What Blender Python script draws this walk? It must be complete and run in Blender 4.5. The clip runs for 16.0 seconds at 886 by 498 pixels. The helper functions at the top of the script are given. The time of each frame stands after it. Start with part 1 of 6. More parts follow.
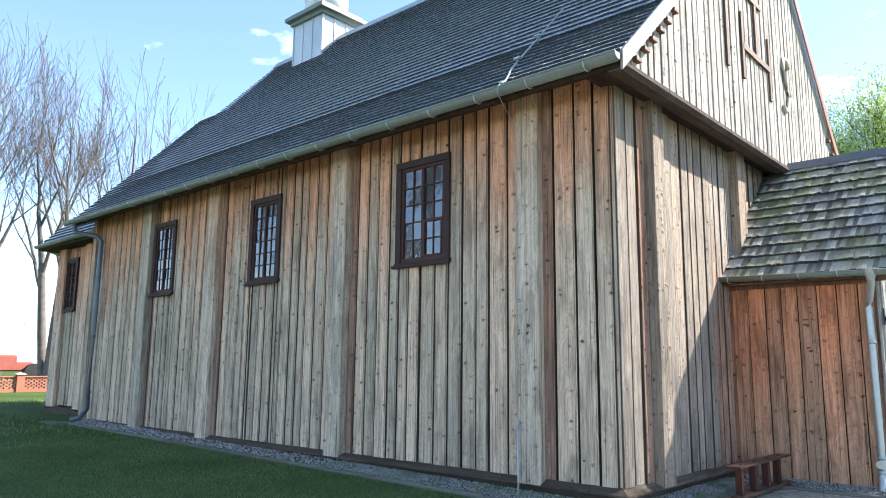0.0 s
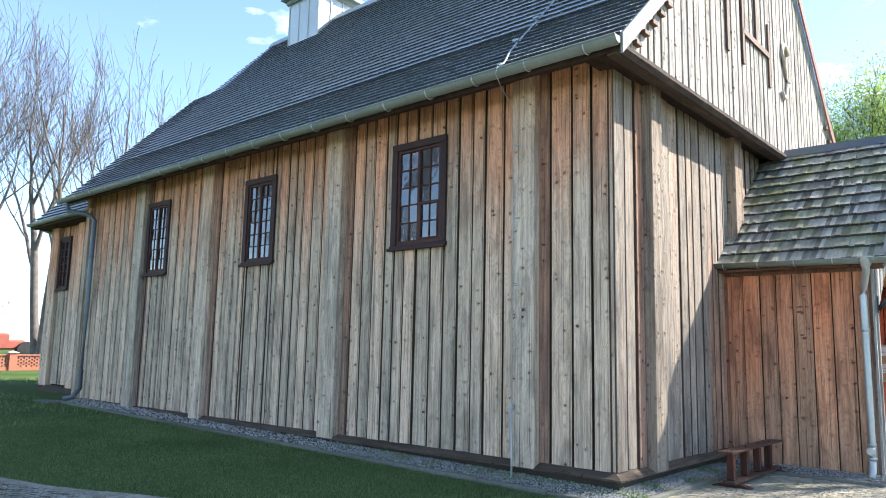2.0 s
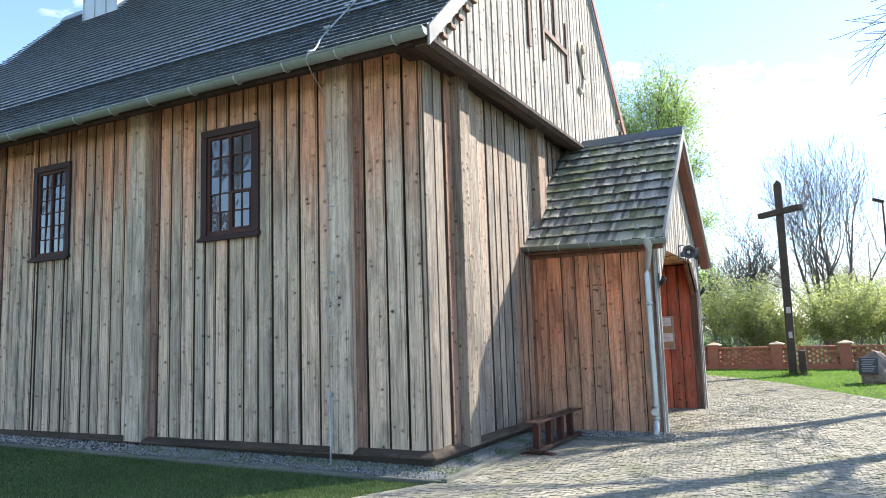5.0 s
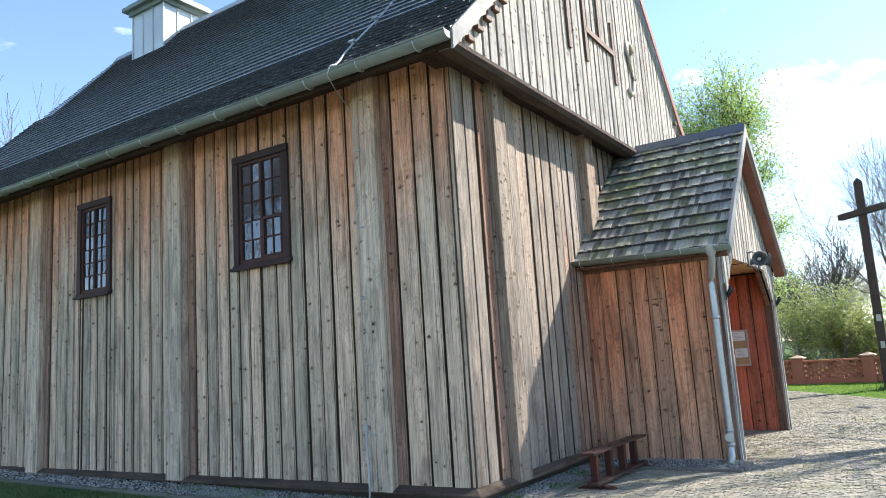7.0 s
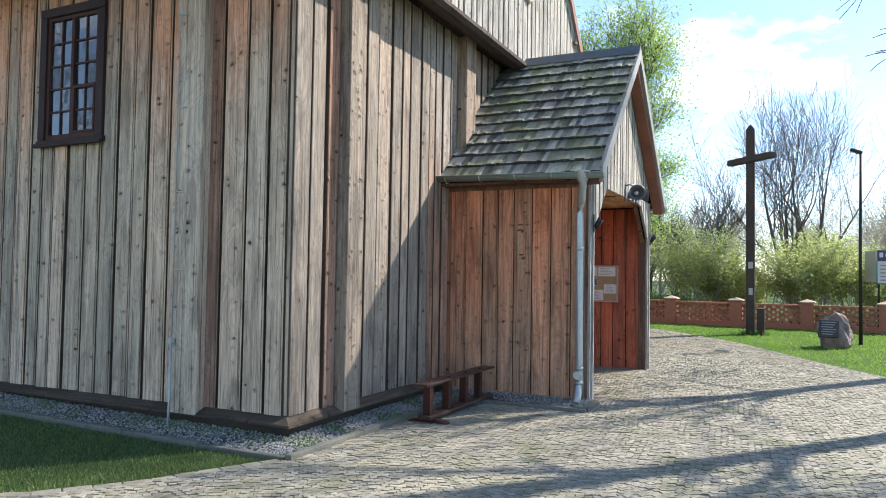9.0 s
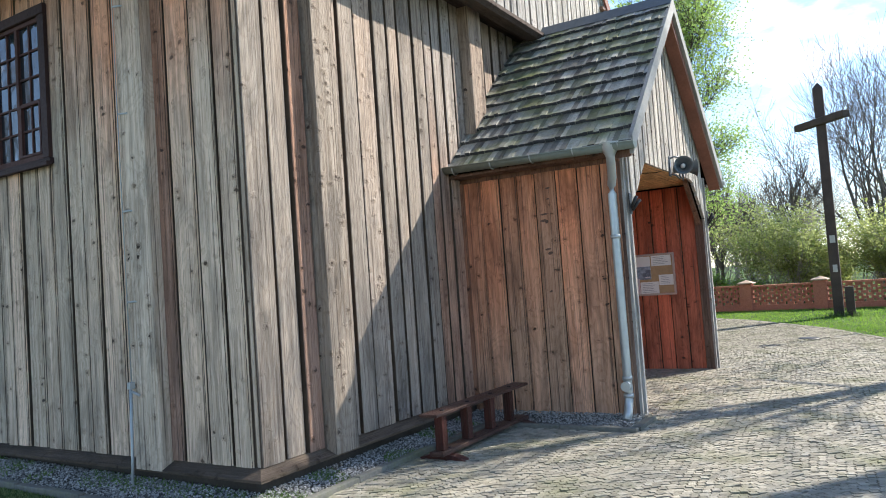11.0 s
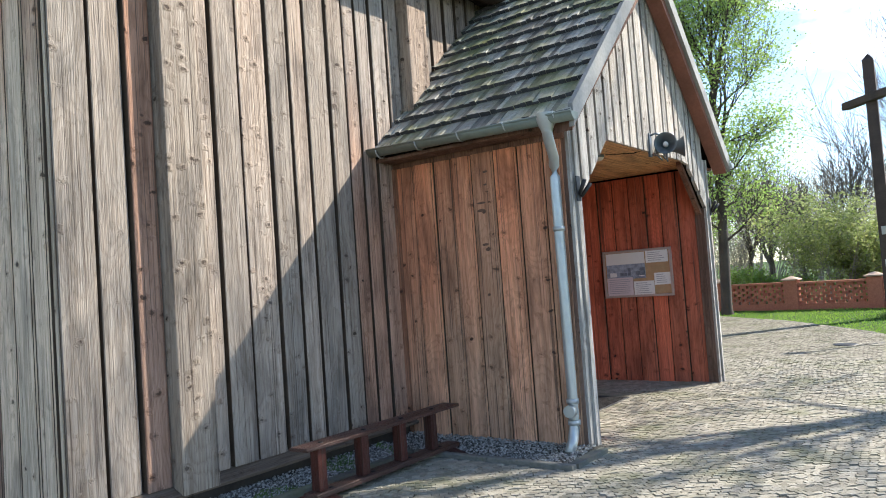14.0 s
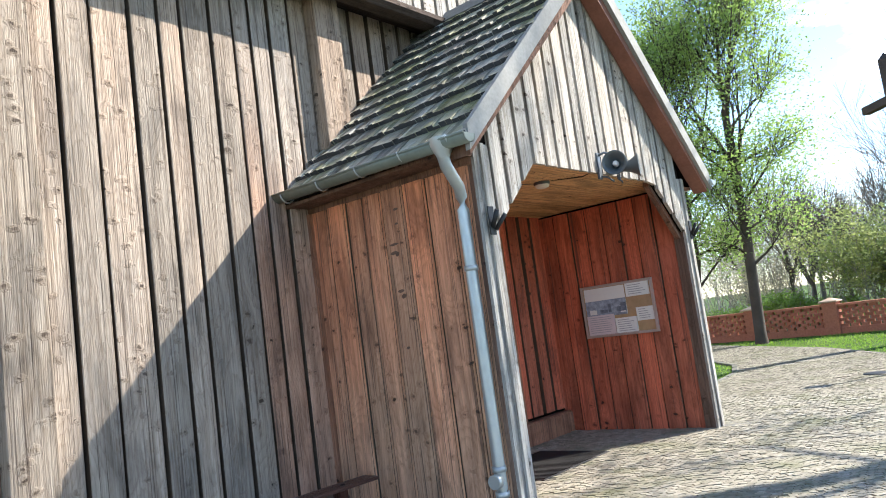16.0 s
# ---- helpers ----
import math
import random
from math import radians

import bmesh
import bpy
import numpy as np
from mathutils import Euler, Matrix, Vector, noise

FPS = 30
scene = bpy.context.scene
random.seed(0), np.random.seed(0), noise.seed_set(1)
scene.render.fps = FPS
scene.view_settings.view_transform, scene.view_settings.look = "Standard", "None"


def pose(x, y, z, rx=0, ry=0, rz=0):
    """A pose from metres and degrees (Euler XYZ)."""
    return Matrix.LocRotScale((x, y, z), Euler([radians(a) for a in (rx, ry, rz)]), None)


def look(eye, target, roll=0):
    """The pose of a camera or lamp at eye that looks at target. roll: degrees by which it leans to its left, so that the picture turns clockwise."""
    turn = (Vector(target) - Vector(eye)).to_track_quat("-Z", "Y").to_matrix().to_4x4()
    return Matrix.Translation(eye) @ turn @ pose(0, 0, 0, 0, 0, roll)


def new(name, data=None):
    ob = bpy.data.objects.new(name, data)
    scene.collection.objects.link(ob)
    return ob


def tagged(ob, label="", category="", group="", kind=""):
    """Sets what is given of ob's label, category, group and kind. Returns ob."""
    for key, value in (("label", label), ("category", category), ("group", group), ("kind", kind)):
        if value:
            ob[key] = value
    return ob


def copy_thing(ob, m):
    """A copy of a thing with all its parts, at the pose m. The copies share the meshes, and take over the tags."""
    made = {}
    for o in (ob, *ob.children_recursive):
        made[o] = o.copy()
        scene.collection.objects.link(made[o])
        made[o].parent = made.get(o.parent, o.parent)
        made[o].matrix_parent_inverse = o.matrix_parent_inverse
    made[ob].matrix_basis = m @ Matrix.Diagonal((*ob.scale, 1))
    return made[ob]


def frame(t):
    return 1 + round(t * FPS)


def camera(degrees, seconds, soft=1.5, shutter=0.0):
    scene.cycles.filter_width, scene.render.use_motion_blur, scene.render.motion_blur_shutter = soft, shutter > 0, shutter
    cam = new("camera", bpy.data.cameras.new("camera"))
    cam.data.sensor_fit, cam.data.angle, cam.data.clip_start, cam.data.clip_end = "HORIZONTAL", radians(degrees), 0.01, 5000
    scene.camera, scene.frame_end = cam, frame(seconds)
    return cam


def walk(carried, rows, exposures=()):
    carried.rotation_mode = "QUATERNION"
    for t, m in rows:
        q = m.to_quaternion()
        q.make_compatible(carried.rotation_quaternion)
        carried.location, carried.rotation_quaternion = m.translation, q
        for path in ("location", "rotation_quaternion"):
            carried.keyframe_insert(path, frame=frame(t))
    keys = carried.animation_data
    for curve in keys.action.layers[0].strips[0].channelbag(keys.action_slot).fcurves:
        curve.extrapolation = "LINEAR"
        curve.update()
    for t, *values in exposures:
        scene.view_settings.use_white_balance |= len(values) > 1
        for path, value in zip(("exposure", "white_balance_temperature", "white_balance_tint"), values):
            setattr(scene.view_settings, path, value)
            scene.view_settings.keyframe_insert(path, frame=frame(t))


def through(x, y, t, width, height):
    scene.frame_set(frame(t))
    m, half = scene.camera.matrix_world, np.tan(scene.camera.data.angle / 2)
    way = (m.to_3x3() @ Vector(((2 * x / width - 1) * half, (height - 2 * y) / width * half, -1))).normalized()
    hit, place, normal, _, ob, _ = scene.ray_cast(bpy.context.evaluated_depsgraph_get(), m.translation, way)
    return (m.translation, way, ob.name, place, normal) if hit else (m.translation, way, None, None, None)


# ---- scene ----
cam = camera(62.8, 16.0, soft=1.0)
PATH = [
    (0, (-0.178, -0.584, 1.581), (-1.497, 0.885, 1.9), 0.6),
    (0.5, (-0.196, -0.542, 1.58), (-1.478, 0.964, 1.873), -0.4),
    (1, (-0.193, -0.539, 1.586), (-1.475, 0.966, 1.891), -0.7),
    (1.5, (-0.213, -0.545, 1.576), (-1.511, 0.947, 1.876), 0.7),
    (2, (-0.218, -0.571, 1.587), (-1.529, 0.914, 1.86), 1.2),
    (2.5, (-0.193, -0.608, 1.535), (-1.516, 0.873, 1.768), 2.0),
    (3, (-0.144, -0.681, 1.516), (-1.393, 0.868, 1.716), 2.1),
    (3.5, (-0.152, -0.671, 1.523), (-1.334, 0.93, 1.724), 1.4),
    (4, (-0.135, -0.659, 1.541), (-1.229, 1.001, 1.759), 0.4),
    (4.2, (-0.085, -0.692, 1.554), (-1.057, 1.037, 1.806), 0.0),
    (6.3, (-0.058, -0.032, 1.609), (-0.984, 1.73, 1.808), -3.1),
    (6.5, (-0.075, 0.024, 1.619), (-1.036, 1.756, 1.898), -2.6),
    (7, (-0.059, 0.205, 1.612), (-1.138, 1.861, 1.916), -3.7),
    (7.5, (0.033, 0.506, 1.624), (-0.96, 2.231, 1.819), -2.7),
    (8, (-0.014, 0.858, 1.631), (-0.824, 2.681, 1.775), -1.0),
    (8.5, (-0.062, 1.159, 1.591), (-0.853, 2.995, 1.649), -0.4),
    (9, (0.046, 1.465, 1.605), (-0.832, 3.261, 1.677), 0.9),
    (9.5, (0.011, 1.852, 1.582), (-0.829, 3.665, 1.649), 0.6),
    (9.7, (0.028, 1.957, 1.578), (-0.858, 3.748, 1.648), 0.7),
    (11.8, (0.011, 3.416, 1.59), (-1.062, 5.1, 1.702), -4.9),
    (12, (0.074, 3.502, 1.595), (-1.015, 5.174, 1.738), -2.7),
    (12.5, (0.154, 3.866, 1.591), (-0.815, 5.614, 1.65), -2.8),
    (13, (0.234, 4.122, 1.593), (-0.762, 5.856, 1.603), -3.1),
    (13.5, (0.336, 4.433, 1.549), (-0.762, 6.105, 1.573), -3.4),
    (14, (0.495, 4.707, 1.562), (-0.689, 6.316, 1.654), -4.1),
    (14.5, (0.6, 5.043, 1.529), (-0.65, 6.603, 1.564), -4.5),
    (15, (0.75, 5.334, 1.506), (-0.497, 6.897, 1.534), -1.8),
    (15.5, (0.832, 5.681, 1.485), (-0.411, 7.247, 1.526), -4.0),
    (16, (0.952, 6.065, 1.513), (-0.329, 7.585, 1.737), -7.7),
]
LIGHT = [(0.0, 1.83, 6300, 10), (2.0, 1.81, 6300, 10), (3.0, 1.94, 6300, 10), (4.0, 1.87, 6300, 10), (6.5, 1.49, 6300, 10), (7.0, 1.53, 6300, 10), (7.5, 1.49, 6300, 10), (8.5, 1.29, 6300, 10), (9.5, 1.30, 6300, 10), (12.0, 1.37, 6300, 10), (14.0, 1.45, 6300, 10), (15.0, 1.59, 6300, 10), (16.0, 1.69, 6300, 10)]
walk(cam, [(t, look(eye, target, roll)) for t, eye, target, roll in PATH], LIGHT)
# ---- world, sun, exposure ----
SUN = Vector((0.72, 1.0, 1.04)).normalized()        # towards the sun
world = bpy.data.worlds.new("sky")
scene.world = world
world.use_nodes = True
wn, wl = world.node_tree.nodes, world.node_tree.links
wn.clear()
w_out = wn.new("ShaderNodeOutputWorld")
w_bg = wn.new("ShaderNodeBackground")
w_sky = wn.new("ShaderNodeTexSky")
w_sky.sky_type = "NISHITA"
w_sky.sun_disc = False
w_sky.sun_elevation = math.asin(SUN.z)
w_sky.sun_rotation = math.atan2(SUN.x, SUN.y)
w_sky.air_density, w_sky.dust_density, w_sky.ozone_density = 0.85, 0.15, 1.6
w_tc = wn.new("ShaderNodeTexCoord")
w_map = wn.new("ShaderNodeMapping")
w_map.inputs["Scale"].default_value = (2.2, 2.2, 5.2)
w_map.inputs["Location"].default_value = (0.35, 0.9, 0.2)
w_noise = wn.new("ShaderNodeTexNoise")
w_noise.inputs["Scale"].default_value = 1.5
w_noise.inputs["Detail"].default_value = 7.0
w_noise.inputs["Roughness"].default_value = 0.56
w_ramp = wn.new("ShaderNodeMapRange")
w_ramp.inputs["From Min"].default_value = 0.62
w_ramp.inputs["From Max"].default_value = 0.76
w_mix = wn.new("ShaderNodeMixRGB")
w_mix.inputs[2].default_value = (8.5, 8.9, 9.4, 1)
wl.new(w_tc.outputs["Generated"], w_map.inputs["Vector"])
wl.new(w_map.outputs[0], w_noise.inputs["Vector"])
wl.new(w_noise.outputs["Fac"], w_ramp.inputs["Value"])
wl.new(w_ramp.outputs[0], w_mix.inputs[0])
wl.new(w_sky.outputs[0], w_mix.inputs[1])
wl.new(w_mix.outputs[0], w_bg.inputs["Color"])
w_bg.inputs["Strength"].default_value = 0.122
wl.new(w_bg.outputs[0], w_out.inputs["Surface"])

sun_data = bpy.data.lights.new("sun", "SUN")
sun_data.energy, sun_data.angle, sun_data.color = 4.2, radians(0.53), (1.0, 0.925, 0.81)
sun_lamp = new("sun", sun_data)
sun_lamp.matrix_world = look(SUN * 60, (0, 0, 0))

# ---- materials ----
def mat_new(name):
    m = bpy.data.materials.new(name)
    m.use_nodes = True
    n, l = m.node_tree.nodes, m.node_tree.links
    return m, n, l, n["Principled BSDF"]


def n_map(n, l, scale, rnd=0.0, island=False):
    """World position, shifted by a random amount for each piece, then scaled."""
    g = n.new("ShaderNodeNewGeometry")
    vec = g.outputs["Position"]
    if rnd:
        if island:
            r = g.outputs["Random Per Island"]
        else:
            r = n.new("ShaderNodeObjectInfo").outputs["Random"]
        mul = n.new("ShaderNodeMath")
        mul.operation = "MULTIPLY"
        mul.inputs[1].default_value = rnd
        l.new(r, mul.inputs[0])
        add = n.new("ShaderNodeVectorMath")
        add.operation = "ADD"
        l.new(vec, add.inputs[0])
        l.new(mul.outputs[0], add.inputs[1])
        vec = add.outputs[0]
    mp = n.new("ShaderNodeMapping")
    mp.inputs["Scale"].default_value = scale
    l.new(vec, mp.inputs["Vector"])
    return mp.outputs[0]


def n_noise(n, l, vec, scale=1.0, detail=4.0, rough=0.6, dist=0.0):
    t = n.new("ShaderNodeTexNoise")
    t.inputs["Scale"].default_value, t.inputs["Detail"].default_value = scale, detail
    t.inputs["Roughness"].default_value, t.inputs["Distortion"].default_value = rough, dist
    l.new(vec, t.inputs["Vector"])
    return t.outputs["Fac"]


def n_range(n, l, fac, a, b, c=0.0, d=1.0):
    r = n.new("ShaderNodeMapRange")
    for k, v in zip(("From Min", "From Max", "To Min", "To Max"), (a, b, c, d)):
        r.inputs[k].default_value = v
    l.new(fac, r.inputs["Value"])
    return r.outputs[0]


def n_mix(n, l, fac, a, b, mode="MIX"):
    x = n.new("ShaderNodeMixRGB")
    x.blend_type = mode
    for i, v in ((0, fac), (1, a), (2, b)):
        if isinstance(v, (int, float)):
            x.inputs[i].default_value = v
        elif isinstance(v, tuple):
            x.inputs[i].default_value = (*v, 1)
        else:
            l.new(v, x.inputs[i])
    return x.outputs[0]


def n_math(n, l, op, a, b=0.0):
    x = n.new("ShaderNodeMath")
    x.operation = op
    for i, v in enumerate((a, b)):
        if isinstance(v, (int, float)):
            x.inputs[i].default_value = v
        else:
            l.new(v, x.inputs[i])
    return x.outputs[0]


def n_bump(n, l, bs, height, dist, strength=1.0):
    b = n.new("ShaderNodeBump")
    b.inputs["Distance"].default_value, b.inputs["Strength"].default_value = dist, strength
    l.new(height, b.inputs["Height"])
    l.new(b.outputs[0], bs.inputs["Normal"])


def wood(name, grey, red, z0, z1, lo, hi, axis="z", rough=0.85, knots=True, spread=0.55, island=False):
    """Weathered softwood boards: grey where rain reaches, still red-brown where eaves keep it dry (amount lo below z0 to hi above z1)."""
    m, n, l, bs = mat_new(name)
    def along(a, b):
        return {"z": (a, a, b), "x": (b, a, a), "y": (a, b, a)}[axis]
    geo = n.new("ShaderNodeNewGeometry")
    rnd = geo.outputs["Random Per Island"] if island else n.new("ShaderNodeObjectInfo").outputs["Random"]
    # knots: only some cells carry one, of differing size
    warp = n.new("ShaderNodeTexNoise")
    warp.inputs["Scale"].default_value = 22.0
    l.new(geo.outputs["Position"], warp.inputs["Vector"])
    wv = n.new("ShaderNodeVectorMath")
    wv.operation = "MULTIPLY_ADD"
    wv.inputs[1].default_value = (0.5, 0.5, 0.5)
    l.new(warp.outputs["Color"], wv.inputs[0])
    l.new(n_map(n, l, along(8.5, 12.0), 53.0, island), wv.inputs[2])
    vo = n.new("ShaderNodeTexVoronoi")
    vo.inputs["Scale"].default_value = 1.0
    l.new(wv.outputs[0], vo.inputs["Vector"])
    cell = n.new("ShaderNodeSeparateColor")
    l.new(vo.outputs["Color"], cell.inputs[0])
    size = n_range(n, l, cell.outputs[0], 0.5, 1.0, 0.0, 0.235)
    d = vo.outputs["Distance"]
    core = n_range(n, l, n_math(n, l, "SUBTRACT", d, size), -0.045, 0.015, 1.0, 0.0)
    ring = n_range(n, l, n_math(n, l, "SUBTRACT", d, size), 0.0, 0.28, 1.0, 0.0)
    swell = n_math(n, l, "MULTIPLY", ring, n_range(n, l, size, 0.0, 0.1, 0.0, 0.55 if knots else 0.0))
    # grain, pushed aside by the knots
    gv = n.new("ShaderNodeVectorMath")
    gv.operation = "ADD"
    l.new(n_map(n, l, along(30.0, 0.9), 37.0, island), gv.inputs[0])
    l.new(swell, gv.inputs[1])
    grain = n_noise(n, l, gv.outputs[0], 1.0, 5.0, 0.65, 0.9)
    fine = n_noise(n, l, gv.outputs[0], 4.2, 3.0, 0.6)
    # growth rings of a flat-sawn plank: the pith wanders along its length
    sep = n.new("ShaderNodeSeparateXYZ")
    l.new(geo.outputs["Position"], sep.inputs[0])
    own = n.new("ShaderNodeSeparateXYZ")
    l.new(n.new("ShaderNodeTexCoord").outputs["Generated"], own.inputs[0])
    drift = n.new("ShaderNodeTexNoise")
    drift.inputs["Scale"].default_value, drift.inputs["Detail"].default_value = 1.0, 2.0
    l.new(n_map(n, l, along(0.25, 0.8), 91.0, island), drift.inputs["Vector"])
    way = n.new("ShaderNodeSeparateColor")
    l.new(drift.outputs["Color"], way.inputs[0])
    pu = n_math(n, l, "ADD", own.outputs["X" if axis != "x" else "Z"], n_range(n, l, way.outputs[0], 0.3, 0.7, -1.15, 0.15))
    pv = n_math(n, l, "ADD", own.outputs["Y" if axis != "y" else "Z"], n_range(n, l, way.outputs[1], 0.3, 0.7, -1.15, 0.15))
    rad = n_math(n, l, "SQRT", n_math(n, l, "ADD", n_math(n, l, "MULTIPLY", pu, pu), n_math(n, l, "MULTIPLY", pv, pv)))
    rad = n_math(n, l, "ADD", rad, n_math(n, l, "MULTIPLY", swell, 0.22))
    rad = n_math(n, l, "ADD", rad, n_math(n, l, "MULTIPLY", grain, 0.22))
    rings = n_math(n, l, "FRACT", n_math(n, l, "MULTIPLY", rad, 8.0))
    late = n_math(n, l, "POWER", rings, 3.0)
    blotch = n_noise(n, l, n_map(n, l, (1.6, 1.6, 0.7), 9.0, island), 1.0, 4.0, 0.6)
    zz = n_math(n, l, "ADD", sep.outputs["Z"], n_range(n, l, blotch, 0.25, 0.75, -0.6, 0.6))
    zz = n_math(n, l, "ADD", zz, n_range(n, l, rnd, 0, 1, -spread, spread))
    amount = n_range(n, l, zz, z0, z1, lo, hi)
    amount = n_math(n, l, "ADD", amount, n_range(n, l, rnd, 0, 1, -0.10, 0.10))
    col = n_mix(n, l, amount, grey, red)
    col = n_mix(n, l, n_range(n, l, late, 0.05, 0.95, 0.0, 0.36), col, (0.45, 0.38, 0.32), "MULTIPLY")
    col = n_mix(n, l, n_range(n, l, grain, 0.42, 0.66, 0.0, 0.6), col, (0.46, 0.40, 0.35), "MULTIPLY")
    col = n_mix(n, l, n_range(n, l, fine, 0.42, 0.7, 0.0, 0.36), col, (0.55, 0.5, 0.45), "MULTIPLY")
    col = n_mix(n, l, n_range(n, l, blotch, 0.42, 0.75, 0.0, 0.5), col, (0.72, 0.74, 0.76), "MULTIPLY")
    stain = n_noise(n, l, n_map(n, l, along(5.5, 1.1), 63.0, island), 1.0, 5.0, 0.62, 0.5)
    col = n_mix(n, l, n_range(n, l, stain, 0.46, 0.64, 0.0, 0.75), col, (0.46, 0.47, 0.49), "MULTIPLY")
    bleach = n_noise(n, l, n_map(n, l, along(14.0, 0.6), 29.0, island), 1.0, 4.0, 0.6)
    col = n_mix(n, l, n_range(n, l, bleach, 0.54, 0.72, 0.0, 0.4), col, (1.0, 0.98, 0.95), "SOFT_LIGHT")
    hsv = n.new("ShaderNodeHueSaturation")
    l.new(col, hsv.inputs["Color"])
    l.new(n_range(n, l, rnd, 0, 1, 0.80, 1.20), hsv.inputs["Value"])
    col = hsv.outputs[0]
    if knots:
        col = n_mix(n, l, n_math(n, l, "MULTIPLY", ring, n_range(n, l, size, 0.02, 0.12, 0.0, 0.35)), col, (0.5, 0.42, 0.36), "MULTIPLY")
        col = n_mix(n, l, n_math(n, l, "MULTIPLY", core, n_math(n, l, "MULTIPLY", n_range(n, l, size, 0.01, 0.05, 0.0, 0.95), n_range(n, l, cell.outputs[1], 0.0, 1.0, 0.55, 1.0))), col, (0.035, 0.022, 0.016))
    crack = n_noise(n, l, n_map(n, l, along(75.0, 0.55), 21.0, island), 1.0, 3.0, 0.5, 0.3)
    col = n_mix(n, l, n_range(n, l, crack, 0.59, 0.64, 0.0, 0.7), col, (0.07, 0.05, 0.04))
    l.new(col, bs.inputs["Base Color"])
    bs.inputs["Roughness"].default_value = rough
    bs.inputs["Specular IOR Level"].default_value = 0.25
    relief = n_math(n, l, "ADD", n_math(n, l, "ADD", grain, fine), n_math(n, l, "MULTIPLY", late, -0.1))
    n_bump(n, l, bs, n_math(n, l, "ADD", relief, n_math(n, l, "MULTIPLY", swell, 1.6)), 0.008, 1.0)
    return m


def plain(name, col, rough=0.6, metal=0.0, var=0.25, scale=6.0, bump=0.002, spec=0.5):
    """A painted, metal or stone surface with two scales of variation."""
    m, n, l, bs = mat_new(name)
    v = n_map(n, l, (1, 1, 1), 3.0)
    big = n_noise(n, l, v, scale * 0.3, 5.0, 0.6)
    small = n_noise(n, l, v, scale * 5, 4.0, 0.6)
    c = n_mix(n, l, n_range(n, l, big, 0.3, 0.7, 0, 1), tuple(x * (1 + var) for x in col), tuple(x * (1 - var) for x in col))
    c = n_mix(n, l, n_range(n, l, small, 0.4, 0.7, 0.0, var), c, tuple(x * 0.5 for x in col))
    l.new(c, bs.inputs["Base Color"])
    bs.inputs["Metallic"].default_value = metal
    bs.inputs["Specular IOR Level"].default_value = spec
    l.new(n_range(n, l, small, 0.2, 0.8, max(rough - 0.12, 0.02), min(rough + 0.12, 1)), bs.inputs["Roughness"])
    if bump:
        n_bump(n, l, bs, small, bump, 0.6)
    return m


def pieces(name, ca, cb, rough=0.85, island=True, scale=30.0, bump=0.004, moss=None, spec=0.3):
    """Loose or laid pieces that differ one from another."""
    m, n, l, bs = mat_new(name)
    g = n.new("ShaderNodeNewGeometry")
    r = g.outputs["Random Per Island"] if island else n.new("ShaderNodeObjectInfo").outputs["Random"]
    v = n_map(n, l, (1, 1, 1), 5.0, island)
    small = n_noise(n, l, v, scale, 4.0, 0.6)
    big = n_noise(n, l, n_map(n, l, (1, 1, 1)), 0.55, 4.0, 0.6)
    c = n_mix(n, l, r, ca, cb)
    c = n_mix(n, l, n_range(n, l, small, 0.4, 0.75, 0, 0.5), c, tuple(x * 0.5 for x in ca))
    c = n_mix(n, l, n_range(n, l, big, 0.45, 0.75, 0, 0.45), c, tuple(x * 0.62 for x in cb))
    if moss:
        mcol, ma, mb = moss
        mn = n_noise(n, l, n_map(n, l, (1, 1, 1)), 1.7, 5.0, 0.65)
        c = n_mix(n, l, n_range(n, l, mn, ma, mb, 0, 0.75), c, mcol)
    l.new(c, bs.inputs["Base Color"])
    bs.inputs["Specular IOR Level"].default_value = spec
    l.new(n_range(n, l, small, 0.2, 0.8, rough - 0.12, min(rough + 0.1, 1)), bs.inputs["Roughness"])
    n_bump(n, l, bs, small, bump, 0.7)
    return m


def leafy(name, ca, cb, through=0.35):
    """Thin leaves or blades: some light passes through them."""
    m, n, l, bs = mat_new(name)
    g = n.new("ShaderNodeNewGeometry")
    c = n_mix(n, l, g.outputs["Random Per Island"], ca, cb)
    big = n_noise(n, l, n_map(n, l, (1, 1, 1)), 0.8, 4.0, 0.6)
    c = n_mix(n, l, n_range(n, l, big, 0.35, 0.7, 0, 0.55), c, tuple(x * 0.6 for x in ca))
    l.new(c, bs.inputs["Base Color"])
    bs.inputs["Roughness"].default_value = 0.6
    tr = n.new("ShaderNodeBsdfTranslucent")
    l.new(c, tr.inputs["Color"])
    mix = n.new("ShaderNodeMixShader")
    mix.inputs[0].default_value = through
    l.new(bs.outputs[0], mix.inputs[1])
    l.new(tr.outputs[0], mix.inputs[2])
    l.new(mix.outputs[0], n["Material Output"].inputs["Surface"])
    return m


M = {}
# side boards painted lighter to offset their shade, sunlit gable boards darker
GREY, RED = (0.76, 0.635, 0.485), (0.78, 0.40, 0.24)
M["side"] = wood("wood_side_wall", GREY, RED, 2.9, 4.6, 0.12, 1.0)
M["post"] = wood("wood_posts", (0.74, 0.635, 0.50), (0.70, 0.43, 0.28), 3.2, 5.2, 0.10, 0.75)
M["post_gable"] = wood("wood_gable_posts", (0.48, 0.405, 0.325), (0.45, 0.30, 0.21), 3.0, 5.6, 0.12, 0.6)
# red-brown boards beside the posts, the recess shadow painted in as darker tone
M["dry"] = wood("wood_dry_shadow_boards", (0.36, 0.25, 0.195), (0.40, 0.22, 0.145), 1.5, 4.5, 0.25, 1.0)
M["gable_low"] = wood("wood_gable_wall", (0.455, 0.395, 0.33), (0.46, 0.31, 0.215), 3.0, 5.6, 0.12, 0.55)
